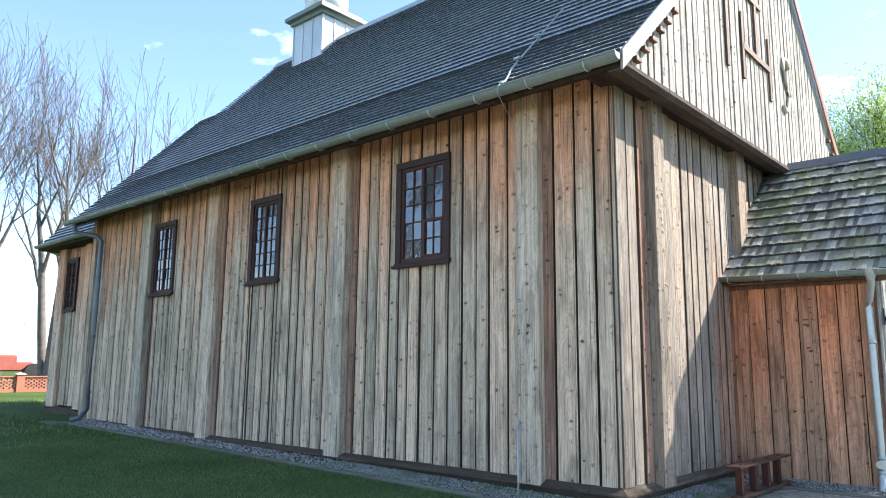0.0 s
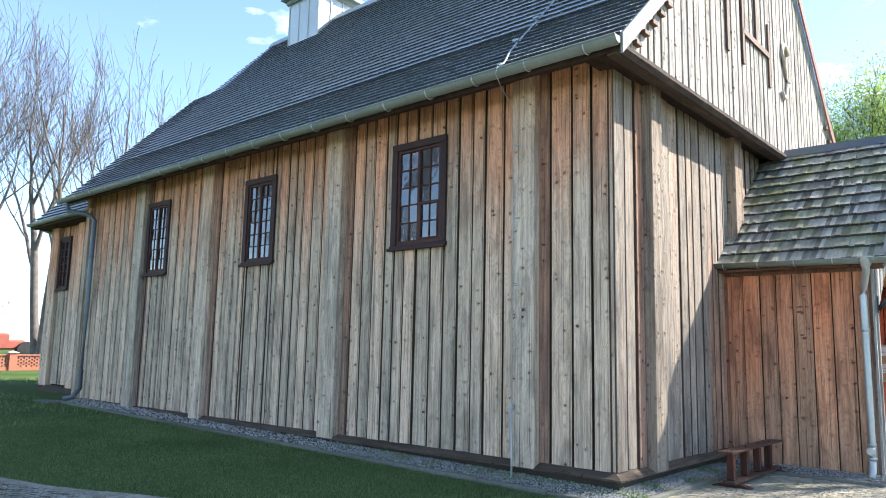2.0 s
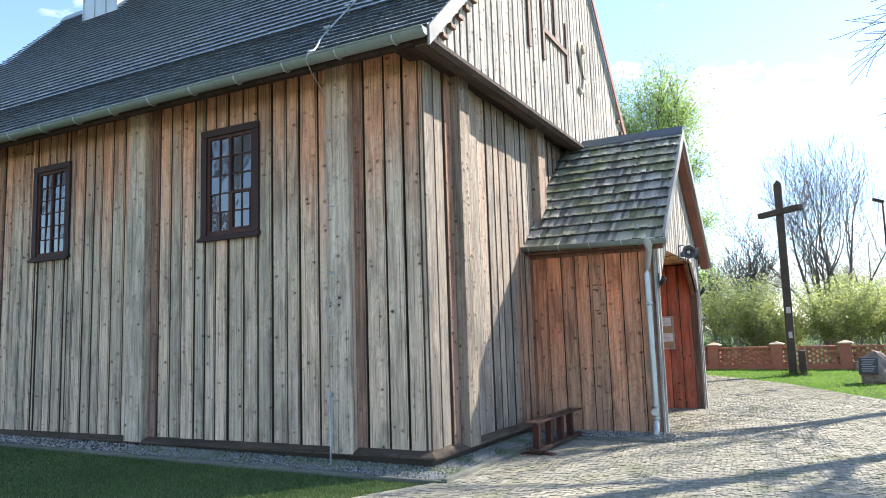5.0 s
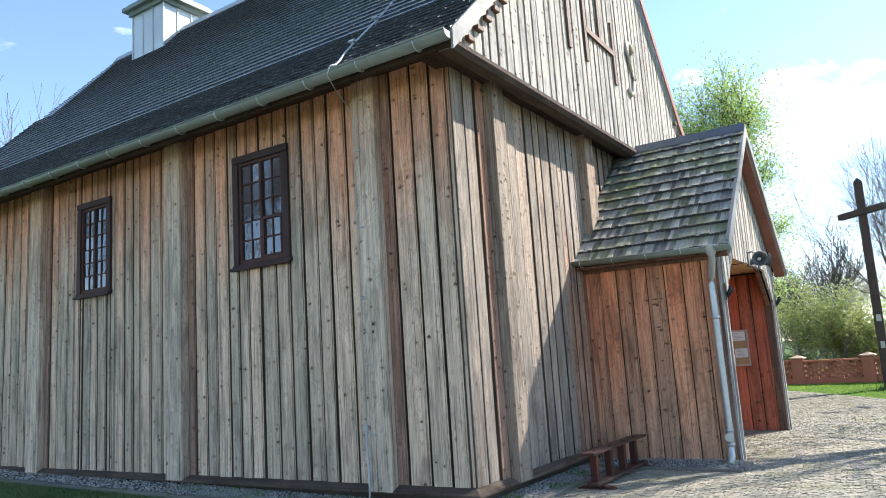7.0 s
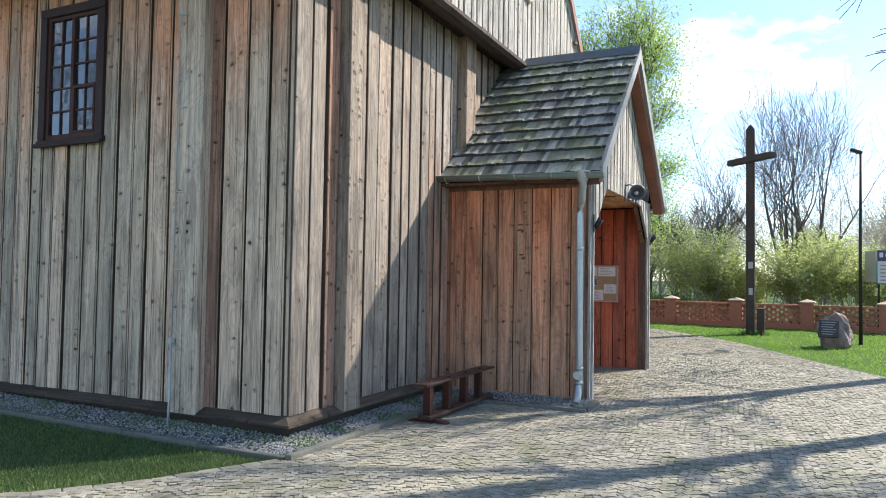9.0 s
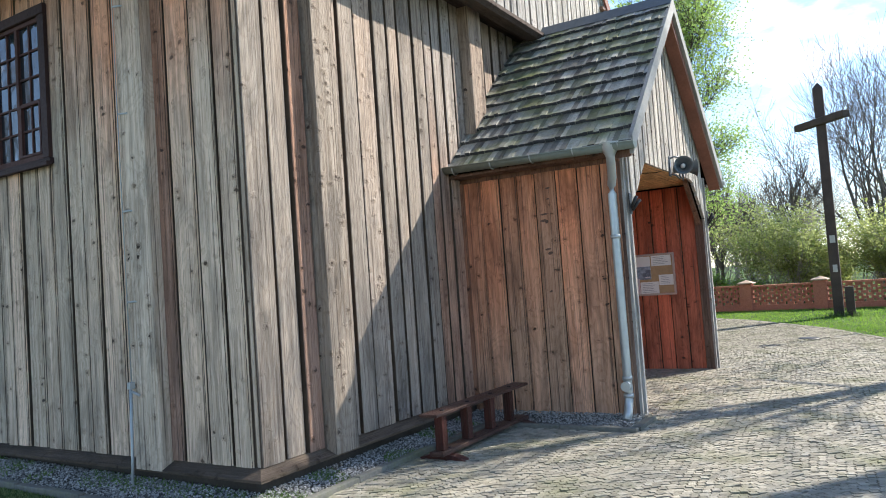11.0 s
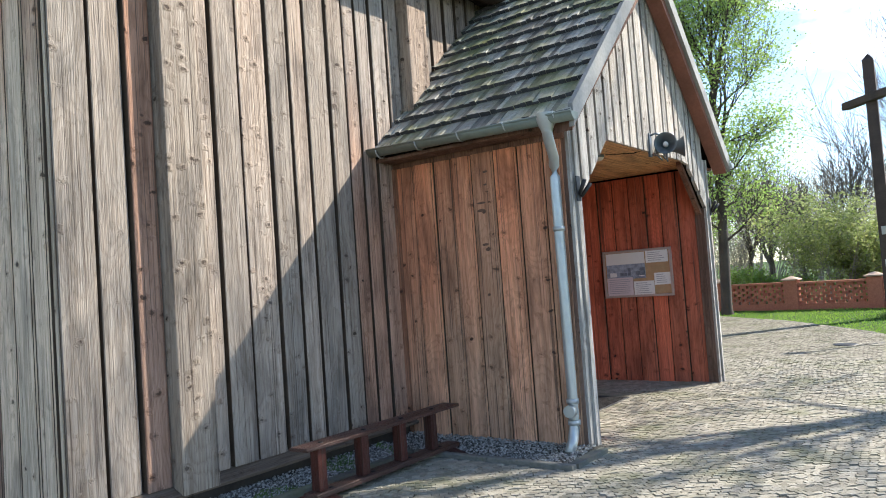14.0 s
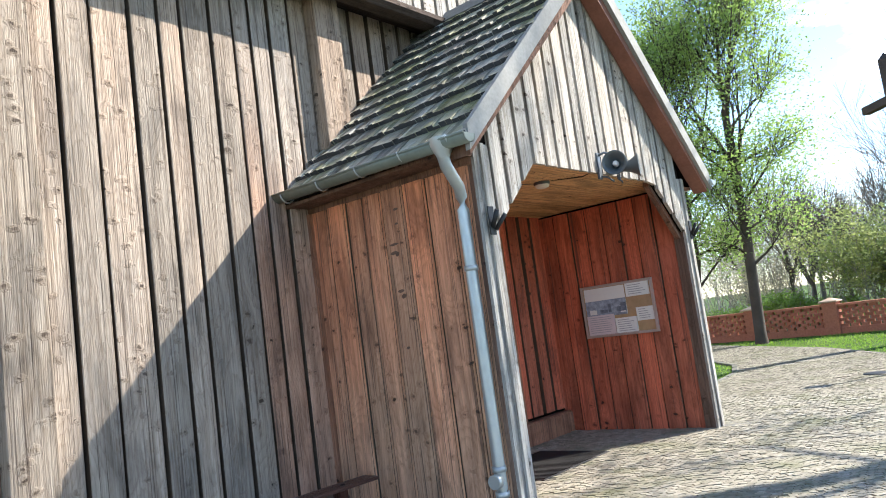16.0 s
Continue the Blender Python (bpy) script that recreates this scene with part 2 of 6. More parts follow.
M["gable_up"] = wood("wood_gable_top", (0.55, 0.52, 0.475), (0.50, 0.40, 0.29), 7, 12, 0.0, 0.3)
M["porch_side"] = wood("wood_porch_side", (0.70, 0.45, 0.30), (0.80, 0.31, 0.16), 0.6, 3.0, 0.15, 1.0)
M["porch_in"] = wood("wood_porch_inside", (0.68, 0.25, 0.15), (0.66, 0.165, 0.09), 0.1, 2.4, 0.4, 1.0, rough=0.7)
M["porch_front"] = wood("wood_porch_front", (0.56, 0.535, 0.49), (0.50, 0.38, 0.27), 2, 6, 0.0, 0.4)
M["ceil"] = wood("wood_porch_ceiling", (0.80, 0.52, 0.27), (0.74, 0.43, 0.20), 2, 4, 0.3, 0.8, axis="y", rough=0.6, island=True)
M["red_in"] = wood("wood_reddish", (0.40, 0.24, 0.165), (0.44, 0.19, 0.105), 0.0, 4.0, 0.45, 0.9)
M["gable_by_porch"] = wood("wood_gable_by_porch", (0.56, 0.34, 0.235), (0.47, 0.41, 0.35), 2.2, 3.5, 0.0, 0.9, spread=0.25)
M["jamb"] = wood("wood_jamb", (0.24, 0.17, 0.13), (0.24, 0.12, 0.08), 0.0, 2.8, 0.2, 0.8)
# board sides inside the joints, painted dark to stand in for shade
M["edge"] = plain("shade_painted_board_edges", (0.10, 0.075, 0.055), 0.95, 0, 0.3, 12, 0.003, 0.1)
M["beam"] = wood("wood_sill", (0.10, 0.08, 0.06), (0.12, 0.085, 0.06), 0, 3, 0.2, 0.5, axis="x")
M["beam_y"] = wood("wood_sill_gable", (0.15, 0.12, 0.09), (0.17, 0.12, 0.085), 0, 3, 0.2, 0.5, axis="y")
M["dark_beam"] = wood("wood_eaves", (0.05, 0.036, 0.028), (0.075, 0.04, 0.028), 3, 6, 0.3, 0.8, axis="y")
M["skirt"] = wood("wood_skirt", (0.12, 0.095, 0.078), (0.11, 0.068, 0.052), 3, 6, 0.3, 0.6, axis="y")
M["footing"] = plain("dark_ground_beam", (0.045, 0.036, 0.028), 0.95, 0, 0.3, 8, 0.004)
M["backing"] = plain("dark_backing_boards", (0.009, 0.007, 0.006), 0.95, spec=0.05)
M["brown"] = plain("brown_paint", (0.048, 0.028, 0.026), 0.65, var=0.25, bump=0.003, spec=0.18)
M["brown_red"] = plain("redbrown_paint", (0.07, 0.031, 0.025), 0.65, spec=0.2)
M["letters"] = plain("brown_letters", (0.13, 0.07, 0.045), 0.7)
M["letter_pale"] = plain("pale_letter", (0.50, 0.44, 0.36), 0.7)
M["barge"] = plain("bargeboard_red", (0.22, 0.085, 0.055), 0.7)
M["barge_grey"] = plain("bargeboard_grey", (0.26, 0.255, 0.24), 0.75)
M["zinc"] = plain("zinc", (0.44, 0.47, 0.47), 0.42, 0.55, 0.12, 3.0, 0.0)
M["zinc_old"] = plain("zinc_dull", (0.19, 0.215, 0.185), 0.55, 0.3, 0.2, 3.0, 0.001)
M["zinc_dark"] = plain("zinc_dark_pipe", (0.12, 0.14, 0.16), 0.5, 0.3, 0.15, 3.0, 0.001)
M["tower"] = plain("tower_sheet_metal", (0.52, 0.54, 0.53), 0.38, 0.35, 0.12, 2.0, 0.001)
M["shingle"] = pieces("roof_shingles", (0.31, 0.335, 0.365), (0.50, 0.53, 0.56), 0.58, True, 40, 0.004, spec=0.6)
# dark end grain, with the shade below each course painted in as well
M["shingle_end"] = plain("weathered_shade_shingle_ends", (0.07, 0.074, 0.082), 0.95, 0, 0.4, 12, 0.004, 0.1)
M["shingle_p"] = pieces("porch_shingles", (0.035, 0.035, 0.033), (0.50, 0.49, 0.43), 0.5, False, 40, 0.005, ((0.20, 0.22, 0.07), 0.44, 0.66), 0.5)
M["sett"] = pieces("stone_setts", (0.225, 0.205, 0.155), (0.42, 0.385, 0.305), 0.8, True, 70, 0.009, ((0.13, 0.14, 0.06), 0.48, 0.74))
M["sett_one"] = pieces("stone_setts_near", (0.265, 0.24, 0.185), (0.375, 0.345, 0.27), 0.8, False, 70, 0.009, ((0.13, 0.14, 0.06), 0.48, 0.74))
M["joint"] = pieces("sandy_joints", (0.045, 0.042, 0.03), (0.075, 0.07, 0.05), 0.95, True, 60, 0.01, ((0.07, 0.085, 0.03), 0.5, 0.7))
M["kerb"] = pieces("concrete_kerb", (0.12, 0.12, 0.10), (0.19, 0.185, 0.16), 0.9, False, 30, 0.004, ((0.16, 0.18, 0.08), 0.52, 0.72))
M["gravel"] = pieces("white_gravel", (0.05, 0.05, 0.046), (0.60, 0.59, 0.55), 0.8, True, 60, 0.003)
M["gravel_bed"] = pieces("gravel_bed", (0.05, 0.048, 0.04), (0.09, 0.085, 0.07), 0.95, True, 90, 0.012)
M["bench"] = wood("bench_redbrown", (0.07, 0.025, 0.019), (0.12, 0.032, 0.023), 0.0, 0.6, 0.2, 0.7, rough=0.5, knots=False)
M["bench_top"] = wood("bench_worn_top", (0.12, 0.07, 0.055), (0.10, 0.045, 0.034), 0.0, 0.6, 0.2, 0.6, axis="y", rough=0.42, knots=False)
# one lawn in two colours: darker for church shade, grass_far brighter for sun
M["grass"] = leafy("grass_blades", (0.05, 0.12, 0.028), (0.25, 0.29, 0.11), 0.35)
M["grass_far"] = leafy("sun_painted_grass_blades", (0.16, 0.34, 0.03), (0.34, 0.50, 0.09), 0.5)
M["weed"] = leafy("green_weeds", (0.08, 0.16, 0.03), (0.17, 0.26, 0.05), 0.3)
M["leaf"] = leafy("spring_leaves", (0.24, 0.39, 0.08), (0.42, 0.55, 0.18), 0.6)
M["leaf_bush"] = leafy("bush_leaves", (0.29, 0.36, 0.10), (0.60, 0.64, 0.29), 0.6)
M["leaf_low"] = leafy("undergrowth_leaves", (0.22, 0.38, 0.07), (0.38, 0.52, 0.15), 0.6)
# leaf colour paled to imitate haze and backlight on far shrubs
M["leaf_dull"] = leafy("haze_paled_shrub_leaves", (0.42, 0.41, 0.27), (0.56, 0.51, 0.37), 0.55)
M["bark"] = plain("bark_grey_brown", (0.15, 0.13, 0.115), 0.95, 0, 0.35, 10, 0.01)
M["bark_dark"] = plain("bark_dark_brown", (0.065, 0.052, 0.042), 0.95, 0, 0.3, 10, 0.01)
# bush twigs, lightened in colour as distant haze would
M["bark_hazed"] = plain("bark_hazed", (0.30, 0.275, 0.25), 0.95, 0, 0.3, 10, 0.008)
M["cross"] = plain("dark_oiled_timber", (0.055, 0.04, 0.032), 0.75, 0, 0.35, 8, 0.004)
M["iron"] = plain("black_iron", (0.02, 0.02, 0.022), 0.5, 0.3, 0.2, 5, 0.001)
M["brick"] = pieces("red_brick", (0.34, 0.125, 0.08), (0.48, 0.20, 0.13), 0.85, True, 25, 0.004)
M["brick_cap"] = plain("pale_brick_cap", (0.50, 0.36, 0.27), 0.85)
M["stone"] = plain("granite_boulder", (0.30, 0.23, 0.20), 0.85, 0, 0.5, 14, 0.06)
M["plaque"] = plain("dark_plaque", (0.05, 0.05, 0.055), 0.35)
M["white"] = plain("white_paper", (0.74, 0.74, 0.72), 0.8, 0, 0.05, 4, 0.0)
M["paper_pink"] = plain("pinkish_paper", (0.62, 0.54, 0.56), 0.8, 0, 0.06, 4, 0.0)
M["paper_blue"] = plain("faded_blue_print", (0.30, 0.35, 0.43), 0.7, 0, 0.5, 60, 0.0)
M["paper_dark"] = plain("dark_print", (0.17, 0.20, 0.25), 0.7, 0, 0.5, 60, 0.0)
M["cork"] = plain("cork_board", (0.43, 0.29, 0.16), 0.9, 0, 0.15, 30, 0.001)
M["ink"] = plain("grey_print_lines", (0.33, 0.33, 0.36), 0.8, 0, 0.1, 4, 0.0)
M["frame_pale"] = plain("pale_aluminium_frame", (0.50, 0.44, 0.40), 0.4, 0.4, 0.1, 4, 0.0)
M["navy"] = plain("navy_sign_band", (0.05, 0.06, 0.14), 0.5, 0, 0.1, 3, 0.0)
M["sign_green"] = plain("green_sign_edge", (0.10, 0.32, 0.22), 0.5, 0, 0.1, 3, 0.0)
M["sign_white"] = plain("white_sign_face", (0.62, 0.65, 0.68), 0.45, 0, 0.06, 3, 0.0)
M["sign_grey"] = plain("grey_sign_side", (0.45, 0.45, 0.42), 0.6, 0, 0.1, 3, 0.0)
M["horn"] = plain("grey_green_horn", (0.10, 0.12, 0.13), 0.45, 0.2, 0.12, 5, 0.0)
M["rubber"] = plain("black_rubber", (0.025, 0.025, 0.025), 0.8, 0, 0.3, 20, 0.003)
M["cable"] = plain("pale_lightning_cable", (0.42, 0.44, 0.44), 0.45, 0.4, 0.1, 5, 0.0)
M["lamp"] = plain("white_lamp_cover", (0.62, 0.60, 0.55), 0.4, 0, 0.08, 5, 0.0)
M["red_paint"] = plain("red_machine_paint", (0.36, 0.10, 0.07), 0.45, 0.0, 0.2, 3, 0.0)

gm, gn, gl, gb = mat_new("lawn_ground")
g_big = n_noise(gn, gl, n_map(gn, gl, (1, 1, 1)), 0.35, 6.0, 0.6)
g_small = n_noise(gn, gl, n_map(gn, gl, (1, 1, 1)), 22.0, 4.0, 0.7)
g_c = n_mix(gn, gl, n_range(gn, gl, g_big, 0.35, 0.7), (0.04, 0.085, 0.02), (0.10, 0.14, 0.04))
g_c = n_mix(gn, gl, n_range(gn, gl, g_small, 0.4, 0.7, 0, 0.6), g_c, (0.04, 0.06, 0.015))
gl.new(g_c, gb.inputs["Base Color"])
gb.inputs["Roughness"].default_value = 0.95
gb.inputs["Specular IOR Level"].default_value = 0.1
n_bump(gn, gl, gb, g_small, 0.03, 0.8)
M["ground"] = gm

pm, pn, pl, pb = mat_new("window_glass")
pb.inputs["Base Color"].default_value = (0.02, 0.025, 0.03, 1)
pb.inputs["Roughness"].default_value = 0.03
pb.inputs["Specular IOR Level"].default_value = 0.65
pb.inputs["IOR"].default_value = 1.8
p_n = n_noise(pn, pl, n_map(pn, pl, (1, 1, 1), 7.0), 3.2, 2.0, 0.5)
n_bump(pn, pl, pb, p_n, 0.012, 0.5)
M["glass"] = pm


# ---- mesh helpers ----
class Build:
    """Collects vertices and faces of one part."""

    def __init__(self):
        self.v, self.f, self.smooth = [], [], []

    def add(self, vs, fs, smooth=False):
        o = len(self.v)
        self.v += [tuple(p) for p in vs]
        self.f += [tuple(i + o for i in f) for f in fs]
        self.smooth += [smooth] * len(fs)
        return self

    def box(self, x0, x1, y0, y1, z0, z1, c=0.0):
        """A box; c chamfers its upright and level edges."""
        if c <= 0:
            vs = [(x, y, z) for z in (z0, z1) for y in (y0, y1) for x in (x0, x1)]
            return self.add(vs, [(0, 2, 3, 1), (4, 5, 7, 6), (0, 1, 5, 4), (2, 6, 7, 3), (0, 4, 6, 2), (1, 3, 7, 5)])
        def ring(d, z):
            return [(x0 + d, y0 + d, z), (x1 - d, y0 + d, z), (x1 - d, y1 - d, z), (x0 + d, y1 - d, z)]
        vs = ring(c, z0) + ring(0, z0 + c) + ring(0, z1 - c) + ring(c, z1)
        fs = [(3, 2, 1, 0), (12, 13, 14, 15)]
        for k in range(3):
            for i in range(4):
                j = (i + 1) % 4
                fs.append((4 * k + i, 4 * k + j, 4 * k + 4 + j, 4 * k + 4 + i))
        return self.add(vs, fs)

    def prism(self, poly, a, b, axis):
        """A polygon of two coordinates drawn out from a to b along an axis; the other two axes keep their order."""
        def put(p, t):
            return {"x": (t, p[0], p[1]), "y": (p[0], t, p[1]), "z": (p[0], p[1], t)}[axis]
        n = len(poly)
        vs = [put(p, a) for p in poly] + [put(p, b) for p in poly]
        fs = [tuple(range(n - 1, -1, -1)), tuple(range(n, 2 * n))]
        fs += [(i, (i + 1) % n, n + (i + 1) % n, n + i) for i in range(n)]
        return self.add(vs, fs)

    def tube(self, path, radii, sides=8, caps=True, smooth=True, flat=1.0):
        path = [Vector(p) for p in path]
        if isinstance(radii, (int, float)):
            radii = [radii] * len(path)
        vs, fs = [], []
        for i, p in enumerate(path):
            d = (path[min(i + 1, len(path) - 1)] - path[max(i - 1, 0)])
            d = d.normalized() if d.length > 1e-9 else Vector((0, 0, 1))
            s = d.cross(Vector((0, 0, 1)))
            if s.length < 0.05:
                s = d.cross(Vector((1, 0, 0)))
            s.normalize()
            u = s.cross(d)
            for k in range(sides):
                a = 2 * math.pi * k / sides
                vs.append(p + (s * math.cos(a) + u * math.sin(a) * flat) * radii[i])
        for i in range(len(path) - 1):
            for k in range(sides):
                j = (k + 1) % sides
                fs.append((i * sides + k, i * sides + j, (i + 1) * sides + j, (i + 1) * sides + k))
        self.add(vs, fs, smooth)
        if caps:
            o = len(self.v) - len(vs)
            self.f += [tuple(o + k for k in range(sides - 1, -1, -1)), tuple(o + (len(path) - 1) * sides + k for k in range(sides))]
            self.smooth += [False, False]
        return self

    def lathe(self, profile, centre, sides=20, smooth=True):
        """Rings of (radius, height) round an upright axis."""
        cx, cy, cz = centre
        vs = [(cx + r * math.cos(2 * math.pi * k / sides), cy + r * math.sin(2 * math.pi * k / sides), cz + z) for r, z in profile for k in range(sides)]
        fs = [(i * sides + k, i * sides + (k + 1) % sides, (i + 1) * sides + (k + 1) % sides, (i + 1) * sides + k) for i in range(len(profile) - 1) for k in range(sides)]
        return self.add(vs, fs, smooth)

    def move(self, m):
        self.v = [tuple(m @ Vector(p)) for p in self.v]
        return self

    def mesh(self, name, material, shift=(0, 0, 0)):
        me = bpy.data.meshes.new(name)
        sx, sy, sz = shift
        me.from_pydata([(x - sx, y - sy, z - sz) for x, y, z in self.v], [], self.f)
        me.polygons.foreach_set("use_smooth", self.smooth)
        me.materials.append(material)
        return me


def thing(name, at, label, category, group="", kind=""):
    ob = new(name)
    ob.empty_display_size = 0.2
    ob.matrix_world = Matrix.Translation(at)
    return tagged(ob, label, category, group, kind)


def base_of(ob):
    p = Vector((0, 0, 0))
    while ob:
        p += ob.location
        ob = ob.parent
    return p


def part(name, b, material, parent, label="", kind=""):
    """One mesh under a thing or a part; b holds world coordinates, or coordinates local to a thing that stands at the origin."""
    ob = new(name, b.mesh(name, material, base_of(parent)))
    ob.parent = parent
    return tagged(ob, label, "", "", kind)


def solo(name, b, material, label, category="", kind="", group=""):
    ob = new(name, b.mesh(name, material))
    return tagged(ob, label, category, group, kind)


def smooth01(t):
    t = min(max(t, 0.0), 1.0)
    return t * t * (3 - 2 * t)


def gz(x, y):
    """Height of the ground: it rises a little along the side wall and towards the far fence."""
    return 0.012 * min(max(-4.0 - x, 0.0), 15.0) * smooth01((y - 2.5) / 3.5) + 0.011 * min(max(y - 13.0, 0.0), 13.0)


rng = random.Random(7)

# ---- ground ----
b = Build()
axis = sorted(set([-400, -200, -110, -70, -50] + list(range(-40, 14)) + [18, 25, 40, 80, 160, 400]))
ays = sorted(set([-400, -160, -60, -25, -12] + [v * 0.5 for v in range(-12, 60)] + [32, 36, 42, 50, 70, 110, 200, 400]))
nx = len(axis)
b.add([(x, y, gz(x, y)) for y in ays for x in axis],
      [(j * nx + i, j * nx + i + 1, (j + 1) * nx + i + 1, (j + 1) * nx + i) for j in range(len(ays) - 1) for i in range(nx - 1)], True)
solo("ground", b, M["ground"], "green lawn and meadow reaching the horizon", "ground", "structure")

LAWN_EDGE = [(-15.0, 1.2), (-8.6, 2.75), (-7.3, 3.3), (-5.9, 3.98), (-4.75, 4.8), (-4.3, 5.45), (-4.0, 6.1), (-3.78, 6.45)]
FAR_LEFT = [(-3.7, 14.7), (-3.7, 17.6), (-3.8, 19.2), (-4.25, 20.5), (-5.8, 22.4), (-9.5, 25.2)]
FAR_RIGHT = [(-8.0, 26.4), (-5.9, 24.9), (-3.1, 22.6), (-1.2, 20.0), (0.1, 17.4), (1.35, 15.2), (3.4, 12.2), (6.5, 9.0), (12.0, 5.0)]
PAVED = LAWN_EDGE + [(-3.78, 9.82), (-2.2, 9.82), (-2.2, 10.3), (-4.25, 10.3), (-4.25, 14.5)] + FAR_LEFT + FAR_RIGHT + [(12, -5), (-15, -5)]


def inside(x, y, poly):
    r, j = False, len(poly) - 1
    for i in range(len(poly)):
        (xi, yi), (xj, yj) = poly[i], poly[j]
        if (yi > y) != (yj > y) and x < (xj - xi) * (y - yi) / (yj - yi) + xi:
            r = not r
        j = i
    return r


b = Build()
for i in range(-60, 48):
    for j in range(-20, 106):
        x, y = i * 0.25, j * 0.25
        if inside(x + 0.125, y + 0.125, PAVED):
            b.add([(x, y, gz(x, y) + 0.012), (x + 0.25, y, gz(x + 0.25, y) + 0.012), (x + 0.25, y + 0.25, gz(x + 0.25, y + 0.25) + 0.012), (x, y + 0.25, gz(x, y + 0.25) + 0.012)], [(0, 1, 2, 3)], True)
pavement = solo("pavement", b, M["joint"], "pale grey stone sett paving round the church", "pavement", "structure")

# ---- church ----
XC, YC, XE, YR, XN = -4.28, 7.0, -18.55, 16.0, -11.4     # gable wall, side wall, far end, far side, middle
ZW = 5.17
church = thing("church", (-11.4, 11.5, 0), "weathered grey-brown wooden church with shingled roof and grey turret", "church")
SILL = 0.268


def board_box(b, a0, a1, z0, z1, face, thick, on, lip=0.0):
    """An upright board, its front edges eased. on: 'y-' lies on a wall facing -y at y=face, 'x+' on one facing +x at x=face, 'y+' / 'x-' likewise."""
    c = min(0.006, (a1 - a0) * 0.2)
    s = {"y-": -1, "x+": 1, "y+": 1, "x-": -1}[on]
    f = face + s * thick
    poly = [(a0, face), (a0, f - s * c), (a0 + c, f), (a1 - lip - c, f), (a1 - lip, f - s * c)]
    if lip:
        poly += [(a1 - lip, f - s * 0.012), (a1 - 0.004, f - s * 0.012), (a1, f - s * 0.016)]
    poly.append((a1, face))
    if on[0] == "x":
        poly = [(q, p) for p, q in poly]
    b.prism(poly, z0, z1, "z")


def boards(parent, edges, z0, z1, face, on, material, gap=0.038, name="board", inset=0.045, lip=0.016):
    for i in range(len(edges) - 1):
        a0, a1 = sorted((edges[i], edges[i + 1]))
        b = Build()
        t = 0.048 + rng.random() * 0.024 + inset
        back = face + inset * (1 if on in ("y-", "x-") else -1)
        board_box(b, a0 + gap * 0.5, a1 - gap * 0.5, z0 - rng.random() * 0.008, z1, back, t, on, lip if a1 - a0 > 0.12 else 0.0)
        ob = part(name, b, material, parent)
        # the sides facing a joint take the painted shade
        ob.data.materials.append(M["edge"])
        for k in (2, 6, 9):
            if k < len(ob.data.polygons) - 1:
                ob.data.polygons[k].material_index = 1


def spread(a, b, width, r):
    """Board edges from a to b of about that width."""
    n = max(1, round(abs(b - a) / width))
    out = [a]
    for i in range(1, n):
        out.append(a + (b - a) * (i + r.uniform(-0.18, 0.18)) / n)
    return out + [b]


# side wall
b = Build().box(XE, XC - 0.06, YC + 0.045, YC + 0.3, 0.0, ZW + 0.3)
wall_side = part("side_wall", b, M["backing"], church, "long side wall of weathered vertical boards")
SIDE_EDGES = [-5.09, -4.78, -4.51, -4.28], [-8.94, -8.76, -8.52, -8.29, -8.03, -7.83, -7.61, -7.38, -7.10, -6.84, -6.59, -6.34, -6.12, -5.81, -5.58], \
    [-12.77, -12.60, -12.37, -12.06, -11.85, -11.63, -11.38, -11.19, -10.95, -10.70, -10.46, -10.25, -10.06, -9.81, -9.53, -9.30], \
    [-15.53, -15.33, -15.18, -14.91, -14.71, -14.44, -14.18, -13.91, -13.62, -13.38, -13.13], [-18.55, -18.32, -18.05, -17.77, -17.44, -17.17, -16.88, -16.67, -16.44, -16.16, -15.91]
WINDOWS = [(-7.865, -6.795), (-11.75, -10.80), (-15.47, -14.53)]
WZ0, WZ1 = 3.02, 4.61
for edges in SIDE_EDGES:
    es = sorted(edges)
    for i in range(len(es) - 1):
        b0, b1 = es[i], es[i + 1]
        material = M["dry" if i == 0 and -17 < es[0] < -5.5 else "side"]
        cut = [w for w in WINDOWS if b0 < w[1] - 0.05 and b1 > w[0] + 0.05]
        if not cut:
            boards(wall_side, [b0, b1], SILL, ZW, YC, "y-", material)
            continue
        w0, w1 = cut[0][0] + 0.05, cut[0][1] - 0.05
        if w0 - b0 > 0.03:
            boards(wall_side, [b0, w0], SILL, ZW, YC, "y-", material)
        if b1 - w1 > 0.03:
            boards(wall_side, [w1, b1], SILL, ZW, YC, "y-", material)
        boards(wall_side, [max(b0, w0), min(b1, w1)], SILL, WZ0 + 0.03, YC, "y-", material)
        boards(wall_side, [max(b0, w0), min(b1, w1)], WZ1 - 0.03, ZW, YC, "y-", material)
boards(wall_side, [-5.28, -5.09], SILL, ZW, YC, "y-", M["dry"])

# upright clamp posts on the side wall
for x0, x1, deep in ((-5.59, -5.25, 0.15), (-9.30, -8.94, 0.15), (-13.13, -12.77, 0.15), (-15.91, -15.53, 0.15)):
    b = Build()
    board_box(b, x0, x1, 0.20, ZW + 0.05, YC, deep + 0.02, "y-")
    part("post", b, M["post"], church, "squared upright timber post")
b = Build()
b.prism([(XE - 0.02, YC - 0.14), (XE + 0.16, YC - 0.14), (XE + 0.16, YC), (XE - 0.02, YC)], 0.2, ZW, "z")
part("post", b, M["side"], church)

